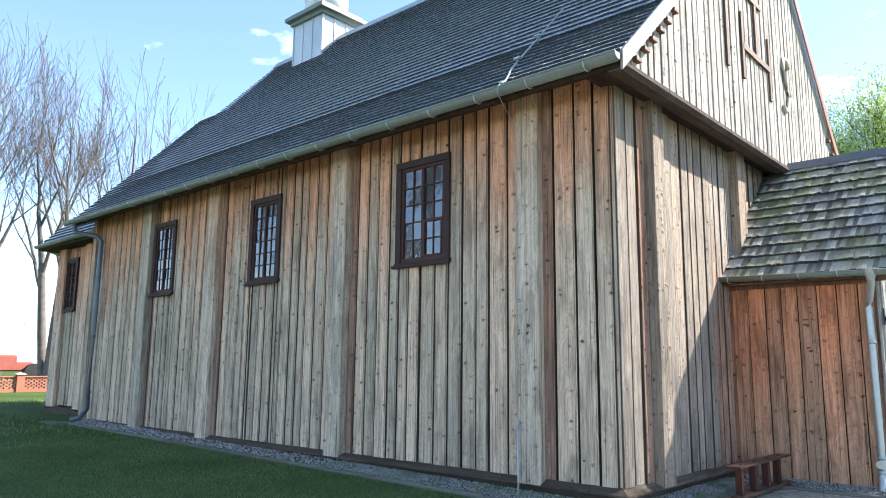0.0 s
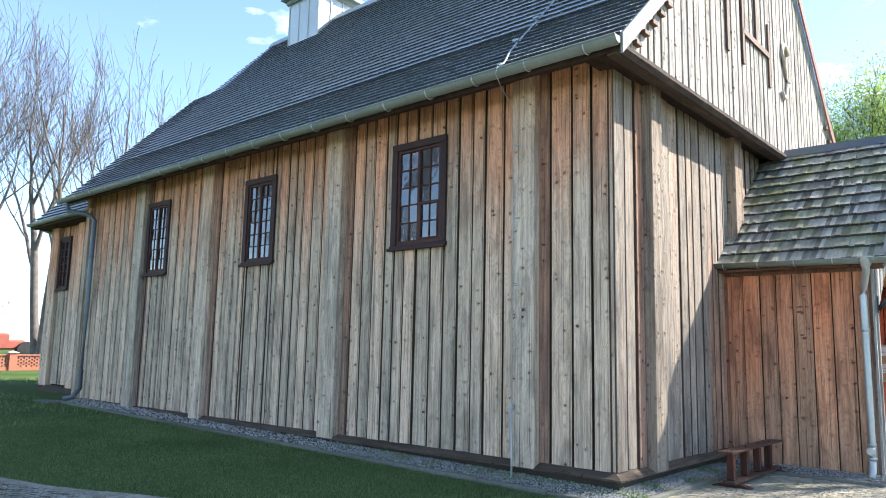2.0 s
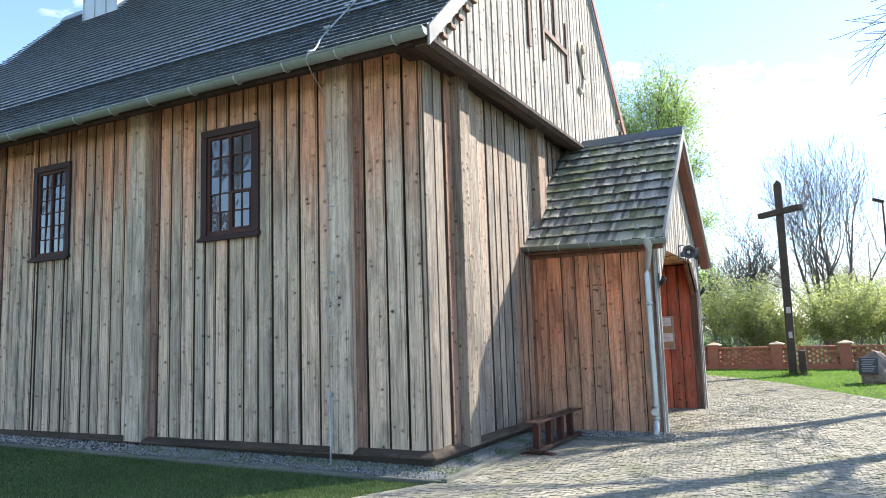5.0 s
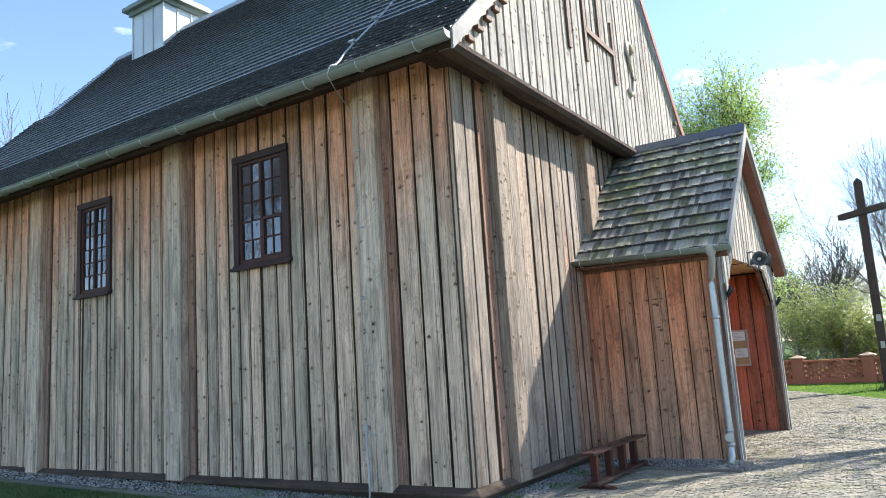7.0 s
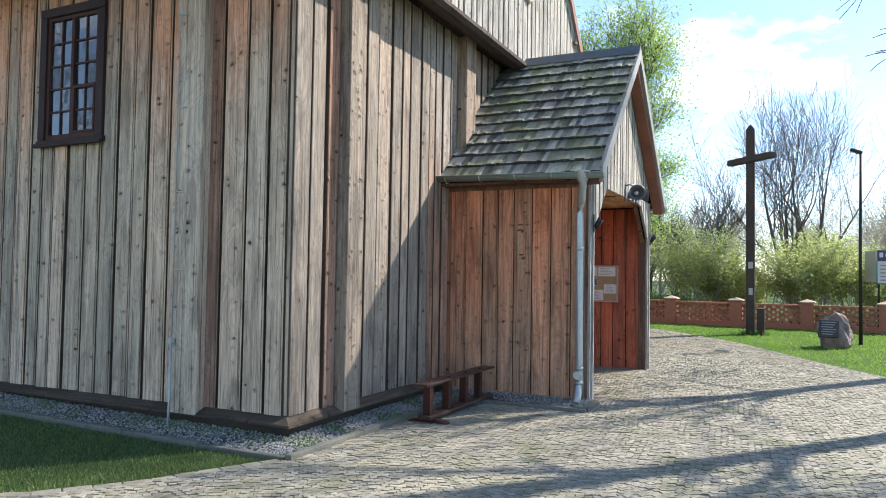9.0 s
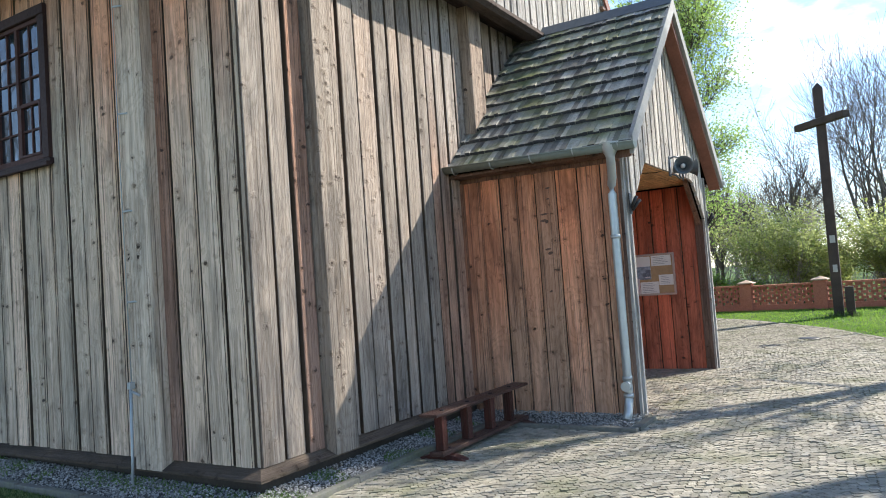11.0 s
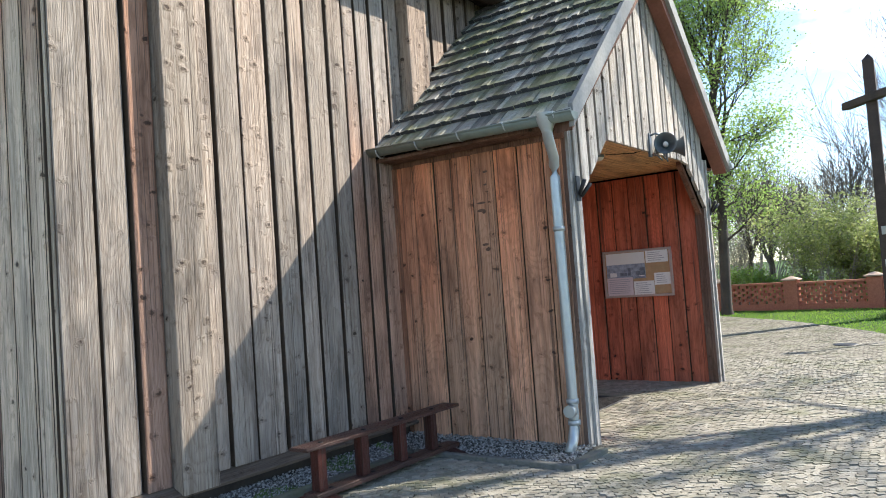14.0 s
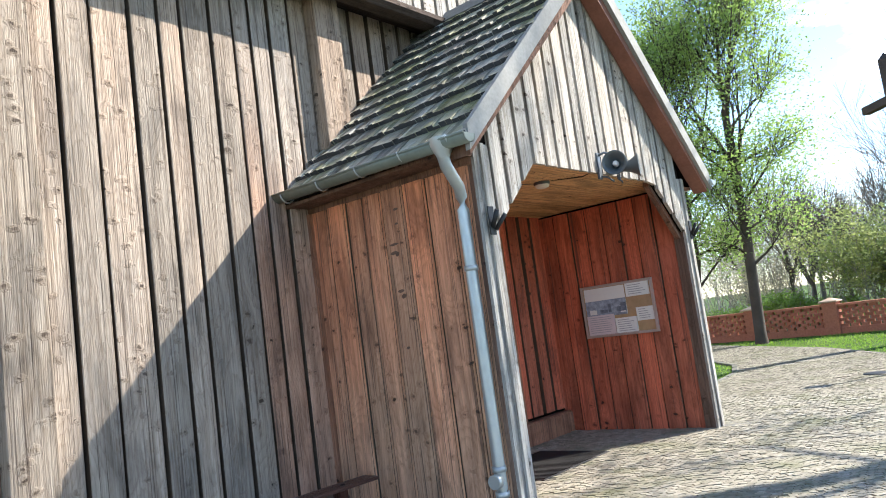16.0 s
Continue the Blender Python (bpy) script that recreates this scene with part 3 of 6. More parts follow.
# sill beams with a sloping weathering board
SILL_SECTION = [(0.165, 0.185), (0.165, 0.208), (0.04, 0.262), (-0.05, 0.268), (-0.05, 0.178), (0.08, 0.178)]
b = Build()
stations = [[(XE, YC - o, z) for o, z in SILL_SECTION], [(XC + o, YC - o, z) for o, z in SILL_SECTION]]
k = len(SILL_SECTION)
b.add(stations[0] + stations[1], [(i, (i + 1) % k, k + (i + 1) % k, k + i) for i in range(k)])
part("sill_beam", b, M["beam"], church, "dark weathered sill beam")
b = Build()
b.add(stations[1] + [(XC + o, 10.40, z) for o, z in SILL_SECTION], [(i, (i + 1) % k, k + (i + 1) % k, k + i) for i in range(k)])
part("sill_beam", b, M["beam_y"], church, "dark weathered sill beam")
b = Build().box(XE + 0.02, XC + 0.075, YC - 0.075, YR, -0.1, 0.176)
part("foundation", b, M["footing"], church, "dark timber ground beam")

# lower gable wall
b = Build().box(XC - 0.3, XC - 0.045, YC + 0.05, YR, 0.0, ZW + 0.1)
wall_gable = part("gable_wall", b, M["backing"], church, "sunlit gable wall of vertical boards")
boards(wall_gable, [7.49, 7.71], SILL, 4.95, XC, "x+", M["dry"], gap=0.024, lip=0.016)
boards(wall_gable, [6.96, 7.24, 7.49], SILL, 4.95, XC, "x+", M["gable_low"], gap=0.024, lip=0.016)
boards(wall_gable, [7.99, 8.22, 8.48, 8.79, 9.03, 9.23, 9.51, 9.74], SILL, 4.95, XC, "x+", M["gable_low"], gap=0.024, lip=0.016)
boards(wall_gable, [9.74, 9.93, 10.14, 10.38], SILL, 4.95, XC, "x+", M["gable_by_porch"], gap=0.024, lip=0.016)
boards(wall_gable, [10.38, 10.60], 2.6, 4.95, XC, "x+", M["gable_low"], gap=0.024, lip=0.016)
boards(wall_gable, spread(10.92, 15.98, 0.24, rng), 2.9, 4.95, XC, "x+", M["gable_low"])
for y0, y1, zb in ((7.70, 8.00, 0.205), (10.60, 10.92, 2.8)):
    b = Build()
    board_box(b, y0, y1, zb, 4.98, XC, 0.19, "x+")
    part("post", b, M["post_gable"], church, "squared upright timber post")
# corner board
b = Build()
b.prism([(XC + 0.035, YC - 0.035), (XC + 0.035, YC + 0.0), (XC, YC + 0.0), (XC - 0.0, YC - 0.035)], SILL, ZW, "z")
part("corner_board", b, M["side"], church)

# upper gable: it overhangs the wall below
XG = -3.90
def roof_z(y):
    d = min(abs(y - 6.37), abs(16.63 - y)) if 6.37 <= y <= 16.63 else 0
    d = y - 6.37 if y < 11.5 else 16.63 - y
    return 5.0 + d * 0.92 if d < 1.35 else 6.242 + (d - 1.35) * 1.13


b = Build()
prof = [(6.55, 5.0), (7.72, 6.08), (11.5, 10.35), (15.28, 6.08), (16.45, 5.0)]
b.prism(prof, XG - 0.12, XG, "x")
gable_top = part("upper_gable", b, M["backing"], church, "pale boarded gable above the skirt beam")
e = spread(6.52, 16.48, 0.205, rng)
for i in range(len(e) - 1):
    y0, y1 = e[i] + 0.025, e[i + 1] - 0.025
    b = Build()
    z0t, z1t = roof_z(y0) - 0.12, roof_z(y1) - 0.12
    t = 0.036 + rng.random() * 0.008
    b.add([(XG, y0, 4.98), (XG, y1, 4.98), (XG, y1, z1t), (XG, y0, z0t), (XG + t, y0, 4.98), (XG + t, y1, 4.98), (XG + t, y1, z1t), (XG + t, y0, z0t)],
          [(4, 5, 6, 7), (0, 3, 2, 1), (0, 1, 5, 4), (1, 2, 6, 5), (2, 3, 7, 6), (3, 0, 4, 7)])
    part("board", b, M["gable_up"], gable_top)
# skirt beam under the upper gable
b = Build()
b.prism([(XG - 0.10, 4.87), (XG + 0.06, 4.87), (XG + 0.11, 4.92), (XG + 0.11, 4.97), (XG + 0.0, 5.03), (XG - 0.10, 5.03)], 6.42, 16.58, "y")
part("skirt_beam", b, M["skirt"], church, "dark moulded beam under the gable")
b = Build().box(XC - 0.1, XG - 0.08, 6.5, 16.5, 4.95, 4.99)
part("soffit", b, M["dark_beam"], church)
# stepped end blocks along the verge
for k in range(6):
    y = 6.75 + k * 0.22
    b = Build().box(XG + 0.03, XG + 0.10, y, y + 0.13, roof_z(y) - 0.27, roof_z(y) - 0.21, 0.008)
    part("verge_block", b, M["letters"], church)
    b = Build().box(XG + 0.03, XG + 0.10, 23.0 - y - 0.13, 23.0 - y, roof_z(y) - 0.27, roof_z(y) - 0.21, 0.008)
    part("verge_block", b, M["letters"], church)


def slab(b, p0, p1, width, thick, x0):
    """A flat bar on the gable between two (y, z) points."""
    d = Vector((p1[0] - p0[0], p1[1] - p0[1]))
    nrm = Vector((-d.y, d.x)).normalized() * width * 0.5
    poly = [(p0[0] - nrm.x, p0[1] - nrm.y), (p1[0] - nrm.x, p1[1] - nrm.y), (p1[0] + nrm.x, p1[1] + nrm.y), (p0[0] + nrm.x, p0[1] + nrm.y)]
    b.prism(poly, x0, x0 + thick, "x")


# monogram on the gable
XL = XG + 0.045
b = Build()
slab(b, (9.77, 6.02), (9.77, 7.15), 0.085, 0.03, XL)
part("letter_i", b, M["letters"], church, "brown wooden letter I")
b = Build()
slab(b, (10.42, 6.02), (10.42, 7.12), 0.085, 0.03, XL)
slab(b, (11.66, 6.00), (11.66, 7.10), 0.085, 0.03, XL)
slab(b, (10.42, 6.56), (11.66, 6.54), 0.09, 0.034, XL)
slab(b, (11.06, 6.58), (11.06, 7.95), 0.085, 0.03, XL)
slab(b, (10.78, 7.52), (11.34, 7.52), 0.085, 0.034, XL)
part("letter_h", b, M["letters"], church, "brown wooden letter H with a cross on its bar")
b = Build()
pts = [(12.72, 6.9), (12.60, 7.04), (12.45, 7.02), (12.38, 6.85), (12.46, 6.68), (12.58, 6.52), (12.62, 6.32), (12.54, 6.10), (12.40, 6.02), (12.30, 6.12)]
b.tube([(XL + 0.015, y, z) for y, z in pts], 0.04, 6)
part("letter_s", b, M["letter_pale"], church, "pale curved letter S")

# bargeboards
for side in (0, 1):
    for (ya, yb), material, xo, dz in (((0.0, 1.35), "barge_grey", 0.0, 0), ((1.35, 5.13), "barge_grey", 0.0, 0)):
        b = Build()
        y0, y1 = 6.37 + ya, 6.37 + yb
        z0, z1 = roof_z(y0), roof_z(y1 - 1e-6)
        if side:
            y0, y1 = 23.0 - y0, 23.0 - y1
        b.prism([(y0, z0 - 0.16), (y1, z1 - 0.16), (y1, z1 + 0.075), (y0, z0 + 0.075)], XG + 0.09, XG + 0.12, "x")
        part("bargeboard", b, M["barge" if side else "barge_grey"], church, "weathered bargeboard")

# main roof: deck and shingle courses
ROOF_X0, ROOF_X1 = -18.75, -3.815
b = Build()
top = [(6.30, 4.95), (7.72, 6.21), (11.5, 10.46), (15.28, 6.21), (16.70, 4.95)]
under = [(15.28, 6.05), (11.5, 10.30), (7.72, 6.05)]
b.prism([(6.36, 4.94)] + top + [(16.70, 4.88)] + under, -17.8, ROOF_X1 - 0.02, "x")
b.prism([(6.36, 4.94), (6.30, 4.95), (7.72, 6.21), (7.72, 6.05)], ROOF_X0 + 0.2, -17.8, "x")
roof = part("roof", b, M["shingle"], church, "dark grey wooden shingle roof")


def shingle_run(p0, p1, q0, q1, rows, width, out, r, lift=0.035, thick=0.016, rag=0.004, ends=None, jit=0.003):
    """Courses of shingles between a lower edge p0-p1 and an upper edge q0-q1; out collects one Build a shingle or a single Build."""
    p0, p1, q0, q1 = (Vector(v) for v in (p0, p1, q0, q1))
    nrm = (p1 - p0).cross(q0 - p0).normalized()
    for k in range(rows):
        a, c = k / rows, min((k + 1.22) / rows, 1.0)
        l0, l1 = p0.lerp(q0, a), p1.lerp(q1, a)
        u0, u1 = p0.lerp(q0, c), p1.lerp(q1, c)
        n = max(1, round((l1 - l0).length / width))
        off = r.random()
        cuts = [0.0] + [min(max((i + off * 0.9 - 0.4 + r.uniform(-0.15, 0.15)) / n, 0), 1) for i in range(1, n)] + [1.0]
        for i in range(n):
            s, t = cuts[i] + 0.004 / n * 5, cuts[i + 1] - 0.004 / n * 5
            if t - s < 0.1 / n:
                continue
            drop = (q0 - p0).normalized() * r.uniform(-rag, rag)
            h = lift + r.uniform(-jit, jit)
            A, B_ = l0.lerp(l1, s) - drop, l0.lerp(l1, t) - drop
            C, D = u0.lerp(u1, t), u0.lerp(u1, s)
            vs = [A + nrm * (h - thick), B_ + nrm * (h - thick), C - nrm * 0.004, D - nrm * 0.004, A + nrm * h, B_ + nrm * h, C + nrm * 0.004, D + nrm * 0.004]
            fs = [(4, 5, 6, 7), (0, 4, 7, 3), (1, 2, 6, 5)] + ([] if ends else [(0, 1, 5, 4)])
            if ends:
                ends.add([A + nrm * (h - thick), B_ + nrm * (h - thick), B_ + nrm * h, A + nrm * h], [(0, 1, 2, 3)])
            if isinstance(out, Build):
                out.add(vs, fs)
            else:
                out.append(Build().add(vs, fs))


b, butts = Build(), Build()
shingle_run((ROOF_X0, 6.28, 4.95), (ROOF_X1, 6.28, 4.95), (-18.5, 7.72, 6.22), (ROOF_X1, 7.72, 6.22), 11, 0.13, b, rng, 0.046, 0.023, ends=butts)
shingle_run((-18.5, 7.72, 6.22), (ROOF_X1, 7.72, 6.22), (-17.8, 11.5, 10.47), (ROOF_X1, 11.5, 10.47), 33, 0.13, b, rng, 0.046, 0.023, ends=butts)
part("shingles", b, M["shingle"], church, "overlapping grey wooden shingles", "stuff")
part("shingle_edging", butts, M["shingle_end"], church, "weathered ends of the shingles, darkened with painted shade", "stuff")
b = Build()
b.prism([(11.34, 10.36), (11.5, 10.58), (11.66, 10.36)], -17.85, ROOF_X1, "x")
part("ridge_board", b, M["shingle"], church)

# eaves fascia and gutter of the side wall
b = Build().box(ROOF_X0, XG + 0.08, 6.40, 6.47, 4.895, 4.98)
b.prism([(6.42, 4.93), (7.05, 5.145), (7.05, 5.185), (6.42, 4.97)], ROOF_X0, XG, "x")
part("eaves_board", b, M["dark_beam"], church, "dark eaves board")


def gutter(b, a, c, r=0.075, sides=9, wall=0.006):
    """A half-round trough from a to c."""
    a, c = Vector(a), Vector(c)
    d = (c - a).normalized()
    s = d.cross(Vector((0, 0, 1))).normalized()
    vs, fs = [], []
    for p in (a, c):
        for rr in (r, r - wall):
            for k in range(sides):
                t = math.pi * k / (sides - 1)
                vs.append(p + s * math.cos(t) * rr - Vector((0, 0, 1)) * math.sin(t) * rr)
    n = sides
    for k in range(n - 1):
        fs.append((k, k + 1, 2 * n + k + 1, 2 * n + k))
        fs.append((n + k + 1, n + k, 3 * n + k, 3 * n + k + 1))
        fs.append((k + 1, k, n + k, n + k + 1))
        fs.append((2 * n + k, 2 * n + k + 1, 3 * n + k + 1, 3 * n + k))
    fs += [(0, 2 * n, 3 * n, n), (n - 1, 2 * n - 1, 4 * n - 1, 3 * n - 1)]
    b.add(vs, fs, True)
    for p, q in ((a, 0), (c, 1)):
        ring = [p + s * math.cos(math.pi * k / 10) * r - Vector((0, 0, 1)) * math.sin(math.pi * k / 10) * r for k in range(11)]
        b.add(ring, [tuple(range(11))])
    b.tube([a + s * r, c + s * r], 0.010, 6)


b = Build()
gutter(b, (-18.9, 6.31, 4.99), (-3.80, 6.31, 5.02), 0.085)
gut = part("gutter", b, M["zinc_old"], church, "dull zinc half-round gutter")
for k in range(19):
    x = -4.2 - k * 0.8
    b = Build()
    b.tube([(x, 6.31 + 0.092 * math.cos(t), 5.0 - 0.092 * math.sin(t)) for t in [math.pi * j / 8 for j in range(9)]], 0.009, 5)
    part("gutter_bracket", b, M["zinc"], gut)


def downpipe(parent, path, r, material, label, clips=()):
    pipe = part("downpipe", Build().tube(path, r, 12), material, parent, label)
    for z in clips:
        p = path[-3]
        part("pipe_clip", Build().lathe([(r * 1.02, -0.02), (r * 1.12, -0.02), (r * 1.12, 0.02), (r * 1.02, 0.02)], (p[0], p[1], z), 14), material, pipe)
    return pipe


downpipe(church, [(-18.5, 6.33, 4.95), (-18.5, 6.4, 4.72), (-18.1, 6.72, 4.62), (-17.95, 6.80, 4.5), (-17.95, 6.80, 2.5), (-17.95, 6.80, 0.5), (-18.02, 6.66, 0.30), (-18.1, 6.5, 0.26)], 0.055,
         M["zinc_dark"], "dark grey round downpipe", (3.6, 2.2, 0.9))
b = Build().box(-19.0, -18.0, 6.15, 6.5, gz(-18, 6.3) - 0.02, gz(-18, 6.3) + 0.035, 0.01)
solo("splash_stone", b, M["kerb"], "pale concrete channel stone under the downpipe", "drain channel")

# chancel beyond, set back and narrower
b = Build()
CH = [(XE, 7.8), (-22.8, 7.8), (-25.0, 9.6), (-25.0, 13.4), (-22.8, 15.2), (XE, 15.2)]
b.prism(CH[::-1], 0.0, ZW, "z")
chancel = part("chancel", b, M["backing"], church, "narrower boarded chancel at the far end")
es = spread(-22.75, -18.56, 0.24, rng)
for i in range(len(es) - 1):
    m_ = 0.5 * (es[i] + es[i + 1])
    if -22.35 < m_ < -21.55:
        boards(chancel, es[i:i + 2], 0.4, 3.05, 7.8, "y-", M["side"], inset=0.0)
        boards(chancel, es[i:i + 2], 4.5, ZW, 7.8, "y-", M["side"], inset=0.0)
    else:
        boards(chancel, es[i:i + 2], 0.4, ZW, 7.8, "y-", M["side"], inset=0.0)
for x0, x1 in ((-22.80, -22.30), (-20.95, -20.55)):
    b = Build()
    board_box(b, x0, x1, 0.3, ZW, 7.8, 0.16, "y-")
    part("post", b, M["side"], church, "squared upright timber post")
b = Build().box(-22.9, XE, 7.64, 7.8, 0.1, 0.36, 0.02)
part("sill_beam", b, M["beam"], church)
# hipped chancel roof
E0 = [(-17.4, 7.25, 4.97), (-23.3, 7.25, 4.97), (-25.6, 9.3, 4.97), (-25.6, 13.7, 4.97), (-23.3, 15.75, 4.97), (-17.4, 15.75, 4.97)]
R0, R1 = (-17.4, 11.5, 9.72), (-22.0, 11.5, 9.72)
b = Build()
b.add(E0 + [R0, R1] + [(x, y, 4.88) for x, y, z in E0], [(0, 6, 7, 1), (1, 7, 2), (2, 7, 3), (3, 7, 4), (4, 7, 6, 5), (0, 1, 9, 8), (1, 2, 10, 9), (2, 3, 11, 10), (3, 4, 12, 11), (4, 5, 13, 12), (13, 12, 11, 10, 9, 8)])
part("chancel_roof", b, M["shingle"], church, "hipped grey shingle roof over the chancel")
b, butts = Build(), Build()
shingle_run(E0[1], E0[0], R1, R0, 36, 0.16, b, rng, 0.055, 0.034, ends=butts)
shingle_run(E0[2], E0[1], (-22.02, 11.5, 9.72), (-22.0, 11.5, 9.72), 36, 0.16, b, rng, 0.055, 0.034, ends=butts)
part("shingles", b, M["shingle"], church, "overlapping grey wooden shingles", "stuff")
part("shingle_edging", butts, M["shingle_end"], church, "weathered ends of the shingles, darkened with painted shade", "stuff")
b = Build()
gutter(b, (-23.4, 7.2, 4.96), (-18.9, 7.2, 4.98), 0.075)
part("gutter", b, M["zinc_old"], church)
b = Build().box(-23.4, -18.6, 7.25, 7.85, 4.84, 4.9)
part("eaves_board", b, M["dark_beam"], church)

# ridge turret
tx0, tx1, ty0, ty1 = -16.19, -14.93, 10.88, 12.12
b = Build()
b.box(tx0, tx1, ty0, ty1, 8.8, 11.05)
turret = part("turret", b, M["tower"], church, "grey sheet-metal ridge turret with an onion cap")
for k in range(4):
    x = tx0 + (tx1 - tx0) * k / 3
    part("seam", Build().box(x - 0.015, x + 0.015, ty0 - 0.025, ty0 + 0.01, 8.8, 11.05), M["tower"], turret)
    y = ty0 + (ty1 - ty0) * k / 3
    part("seam", Build().box(tx1 - 0.01, tx1 + 0.025, y - 0.015, y + 0.015, 8.8, 11.05), M["tower"], turret)
b = Build()
b.box(tx0 - 0.08, tx1 + 0.08, ty0 - 0.08, ty1 + 0.08, 10.98, 11.10)
b.box(tx0 - 0.20, tx1 + 0.20, ty0 - 0.20, ty1 + 0.20, 11.10, 11.20)
b.box(tx0 - 0.10, tx1 + 0.10, ty0 - 0.10, ty1 + 0.10, 11.20, 11.30)
part("cornice", b, M["zinc_old"], turret, "stepped metal cornice")
b = Build().lathe([(0.42, 11.28), (0.50, 11.36), (0.60, 11.55), (0.62, 11.75), (0.55, 11.98), (0.38, 12.2), (0.20, 12.4), (0.10, 12.7), (0.05, 13.1), (0.0, 13.3)], ((tx0 + tx1) / 2, 11.5, 0), 24)
part("onion_cap", b, M["tower"], turret, "shiny metal onion cap")

# closing walls and far roof side are plain
b = Build().box(XE, XC, YR - 0.3, YR, 0.0, ZW)
part("back_wall", b, M["side"], church)


# ---- windows of the side wall ----
def church_window(x0, x1, y, z0, z1, rows_left, vent, muntin):
    w = part("window", Build().box(x0 + 0.08, x1 - 0.08, y + 0.03, y + 0.06, z0 + 0.08, z1 - 0.08), M["backing"], church, "dark brown small-paned window")
    fr, d = 0.105, 0.085
    for bx in ((x0, x1, z1 - fr, z1), (x0 - 0.02, x1 + 0.02, z0, z0 + 0.06)):
        part("casing", Build().box(bx[0], bx[1], y - d, y + 0.0, bx[2], bx[3], 0.008), M["brown"], w)
    for bx in ((x0, x0 + fr), (x1 - fr, x1)):
        part("casing", Build().box(bx[0], bx[1], y - d + 0.004, y, z0 + 0.06, z1 - fr, 0.008), M["brown"], w)
    part("window_sill", Build().box(x0 - 0.03, x1 + 0.03, y - d - 0.04, y - d + 0.01, z0 - 0.025, z0 + 0.02, 0.006), M["brown"], w)
    gx0, gx1, gz0, gz1 = x0 + fr, x1 - fr, z0 + 0.06, z1 - fr
    # sash rails
    s = 0.045
    for a0, a1, c0, c1 in ((gx0, gx0 + s, gz0, gz1), (gx1 - s, gx1, gz0, gz1), (gx0 + s, gx1 - s, gz1 - s, gz1), (gx0 + s, gx1 - s, gz0, gz0 + 0.06)):
        part("sash_rail", Build().box(a0, a1, y - 0.055, y - 0.015, c0, c1, 0.005), M["brown_red"], w)
    mx = 0.5 * (gx0 + gx1)
    part("mullion", Build().box(mx - 0.022, mx + 0.022, y - 0.06, y - 0.015, gz0 + 0.06, gz1 - s, 0.004), M["brown_red"], w)
    pz0, pz1 = gz0 + 0.06, gz1 - s
    for h, (px0, px1) in enumerate(((gx0 + s, mx - 0.022), (mx + 0.022, gx1 - s))):
        cx = 0.5 * (px0 + px1)
        part("muntin", Build().box(cx - muntin, cx + muntin, y - 0.045, y - 0.02, pz0, pz1), M["brown_red"], w)
        for k in range(1, rows_left):
            zc = pz0 + (pz1 - pz0) * k / rows_left
            t = 0.022 if (vent and h == 1 and k == 2) else muntin
            part("muntin", Build().box(px0, px1, y - 0.046, y - 0.02, zc - t, zc + t), M["brown_red"], w)
        if vent and h == 1:
            zt = pz0 + (pz1 - pz0) * 2 / rows_left
            part("vent_frame", Build().box(px0, px0 + 0.025, y - 0.062, y - 0.02, pz0, zt).box(px1 - 0.025, px1, y - 0.062, y - 0.02, pz0, zt).box(px0 + 0.025, px1 - 0.025, y - 0.062, y - 0.02, pz0, pz0 + 0.025)
                 .box(px0 + 0.025, px1 - 0.025, y - 0.062, y - 0.02, zt - 0.02, zt + 0.012), M["brown_red"], w)
        for c in range(2):
            q0, q1 = (px0, cx) if c == 0 else (cx, px1)
            for k in range(rows_left):
                a, e_ = pz0 + (pz1 - pz0) * k / rows_left, pz0 + (pz1 - pz0) * (k + 1) / rows_left
                tl = rng.uniform(-0.004, 0.004)
                t2 = rng.uniform(-0.004, 0.004)
                pane = Build().add([(q0, y - 0.030 + tl, a), (q1, y - 0.030 - tl, a), (q1, y - 0.030 - tl + t2, e_), (q0, y - 0.030 + tl + t2, e_),
                                    (q0, y - 0.026 + tl, a), (q1, y - 0.026 - tl, a), (q1, y - 0.026 - tl + t2, e_), (q0, y - 0.026 + tl + t2, e_)],
                                   [(0, 1, 2, 3), (7, 6, 5, 4), (0, 4, 5, 1), (1, 5, 6, 2), (2, 6, 7, 3), (3, 7, 4, 0)])
                part("pane", pane, M["glass"], w)


church_window(-7.865, -6.795, YC - 0.02, WZ0, WZ1, 5, True, 0.009)
church_window(-11.75, -10.80, YC - 0.02, WZ0, WZ1, 6, False, 0.007)
church_window(-15.47, -14.53, YC - 0.02, WZ0, WZ1, 6, False, 0.007)
church_window(-22.33, -21.57, 7.78, 3.02, 4.55, 6, False, 0.007)

# lightning conductor: cable over the roof and down the post, ending at a rod
b = Build()
path = [(-5.78, 8.35, 7.01), (-5.82, 7.74, 6.33), (-5.76, 7.35, 5.97), (-5.70, 7.05, 5.70), (-5.62, 6.78, 5.46), (-5.50, 6.55, 5.26), (-5.40, 6.36, 5.12), (-5.36, 6.20, 5.04), (-5.40, 6.20, 4.94), (-5.46, 6.40, 4.84), (-5.55, 6.79, 4.68), (-5.56, 6.80, 3.0), (-5.55, 6.80, 0.92)]
b.tube(path[:8], 0.013, 7)
b.tube(path[7:], 0.006, 6)
cable = part("lightning_cable", b, M["cable"], church, "pale lightning conductor cable")
for x, y, z in ((-5.81, 7.70, 6.34), (-5.70, 7.05, 5.74)):
    part("cable_clip", Build().tube([(x, y, z - 0.12), (x, y, z + 0.02)], 0.012, 6).box(x - 0.05, x + 0.05, y - 0.03, y + 0.03, z - 0.01, z + 0.015), M["cable"], cable)
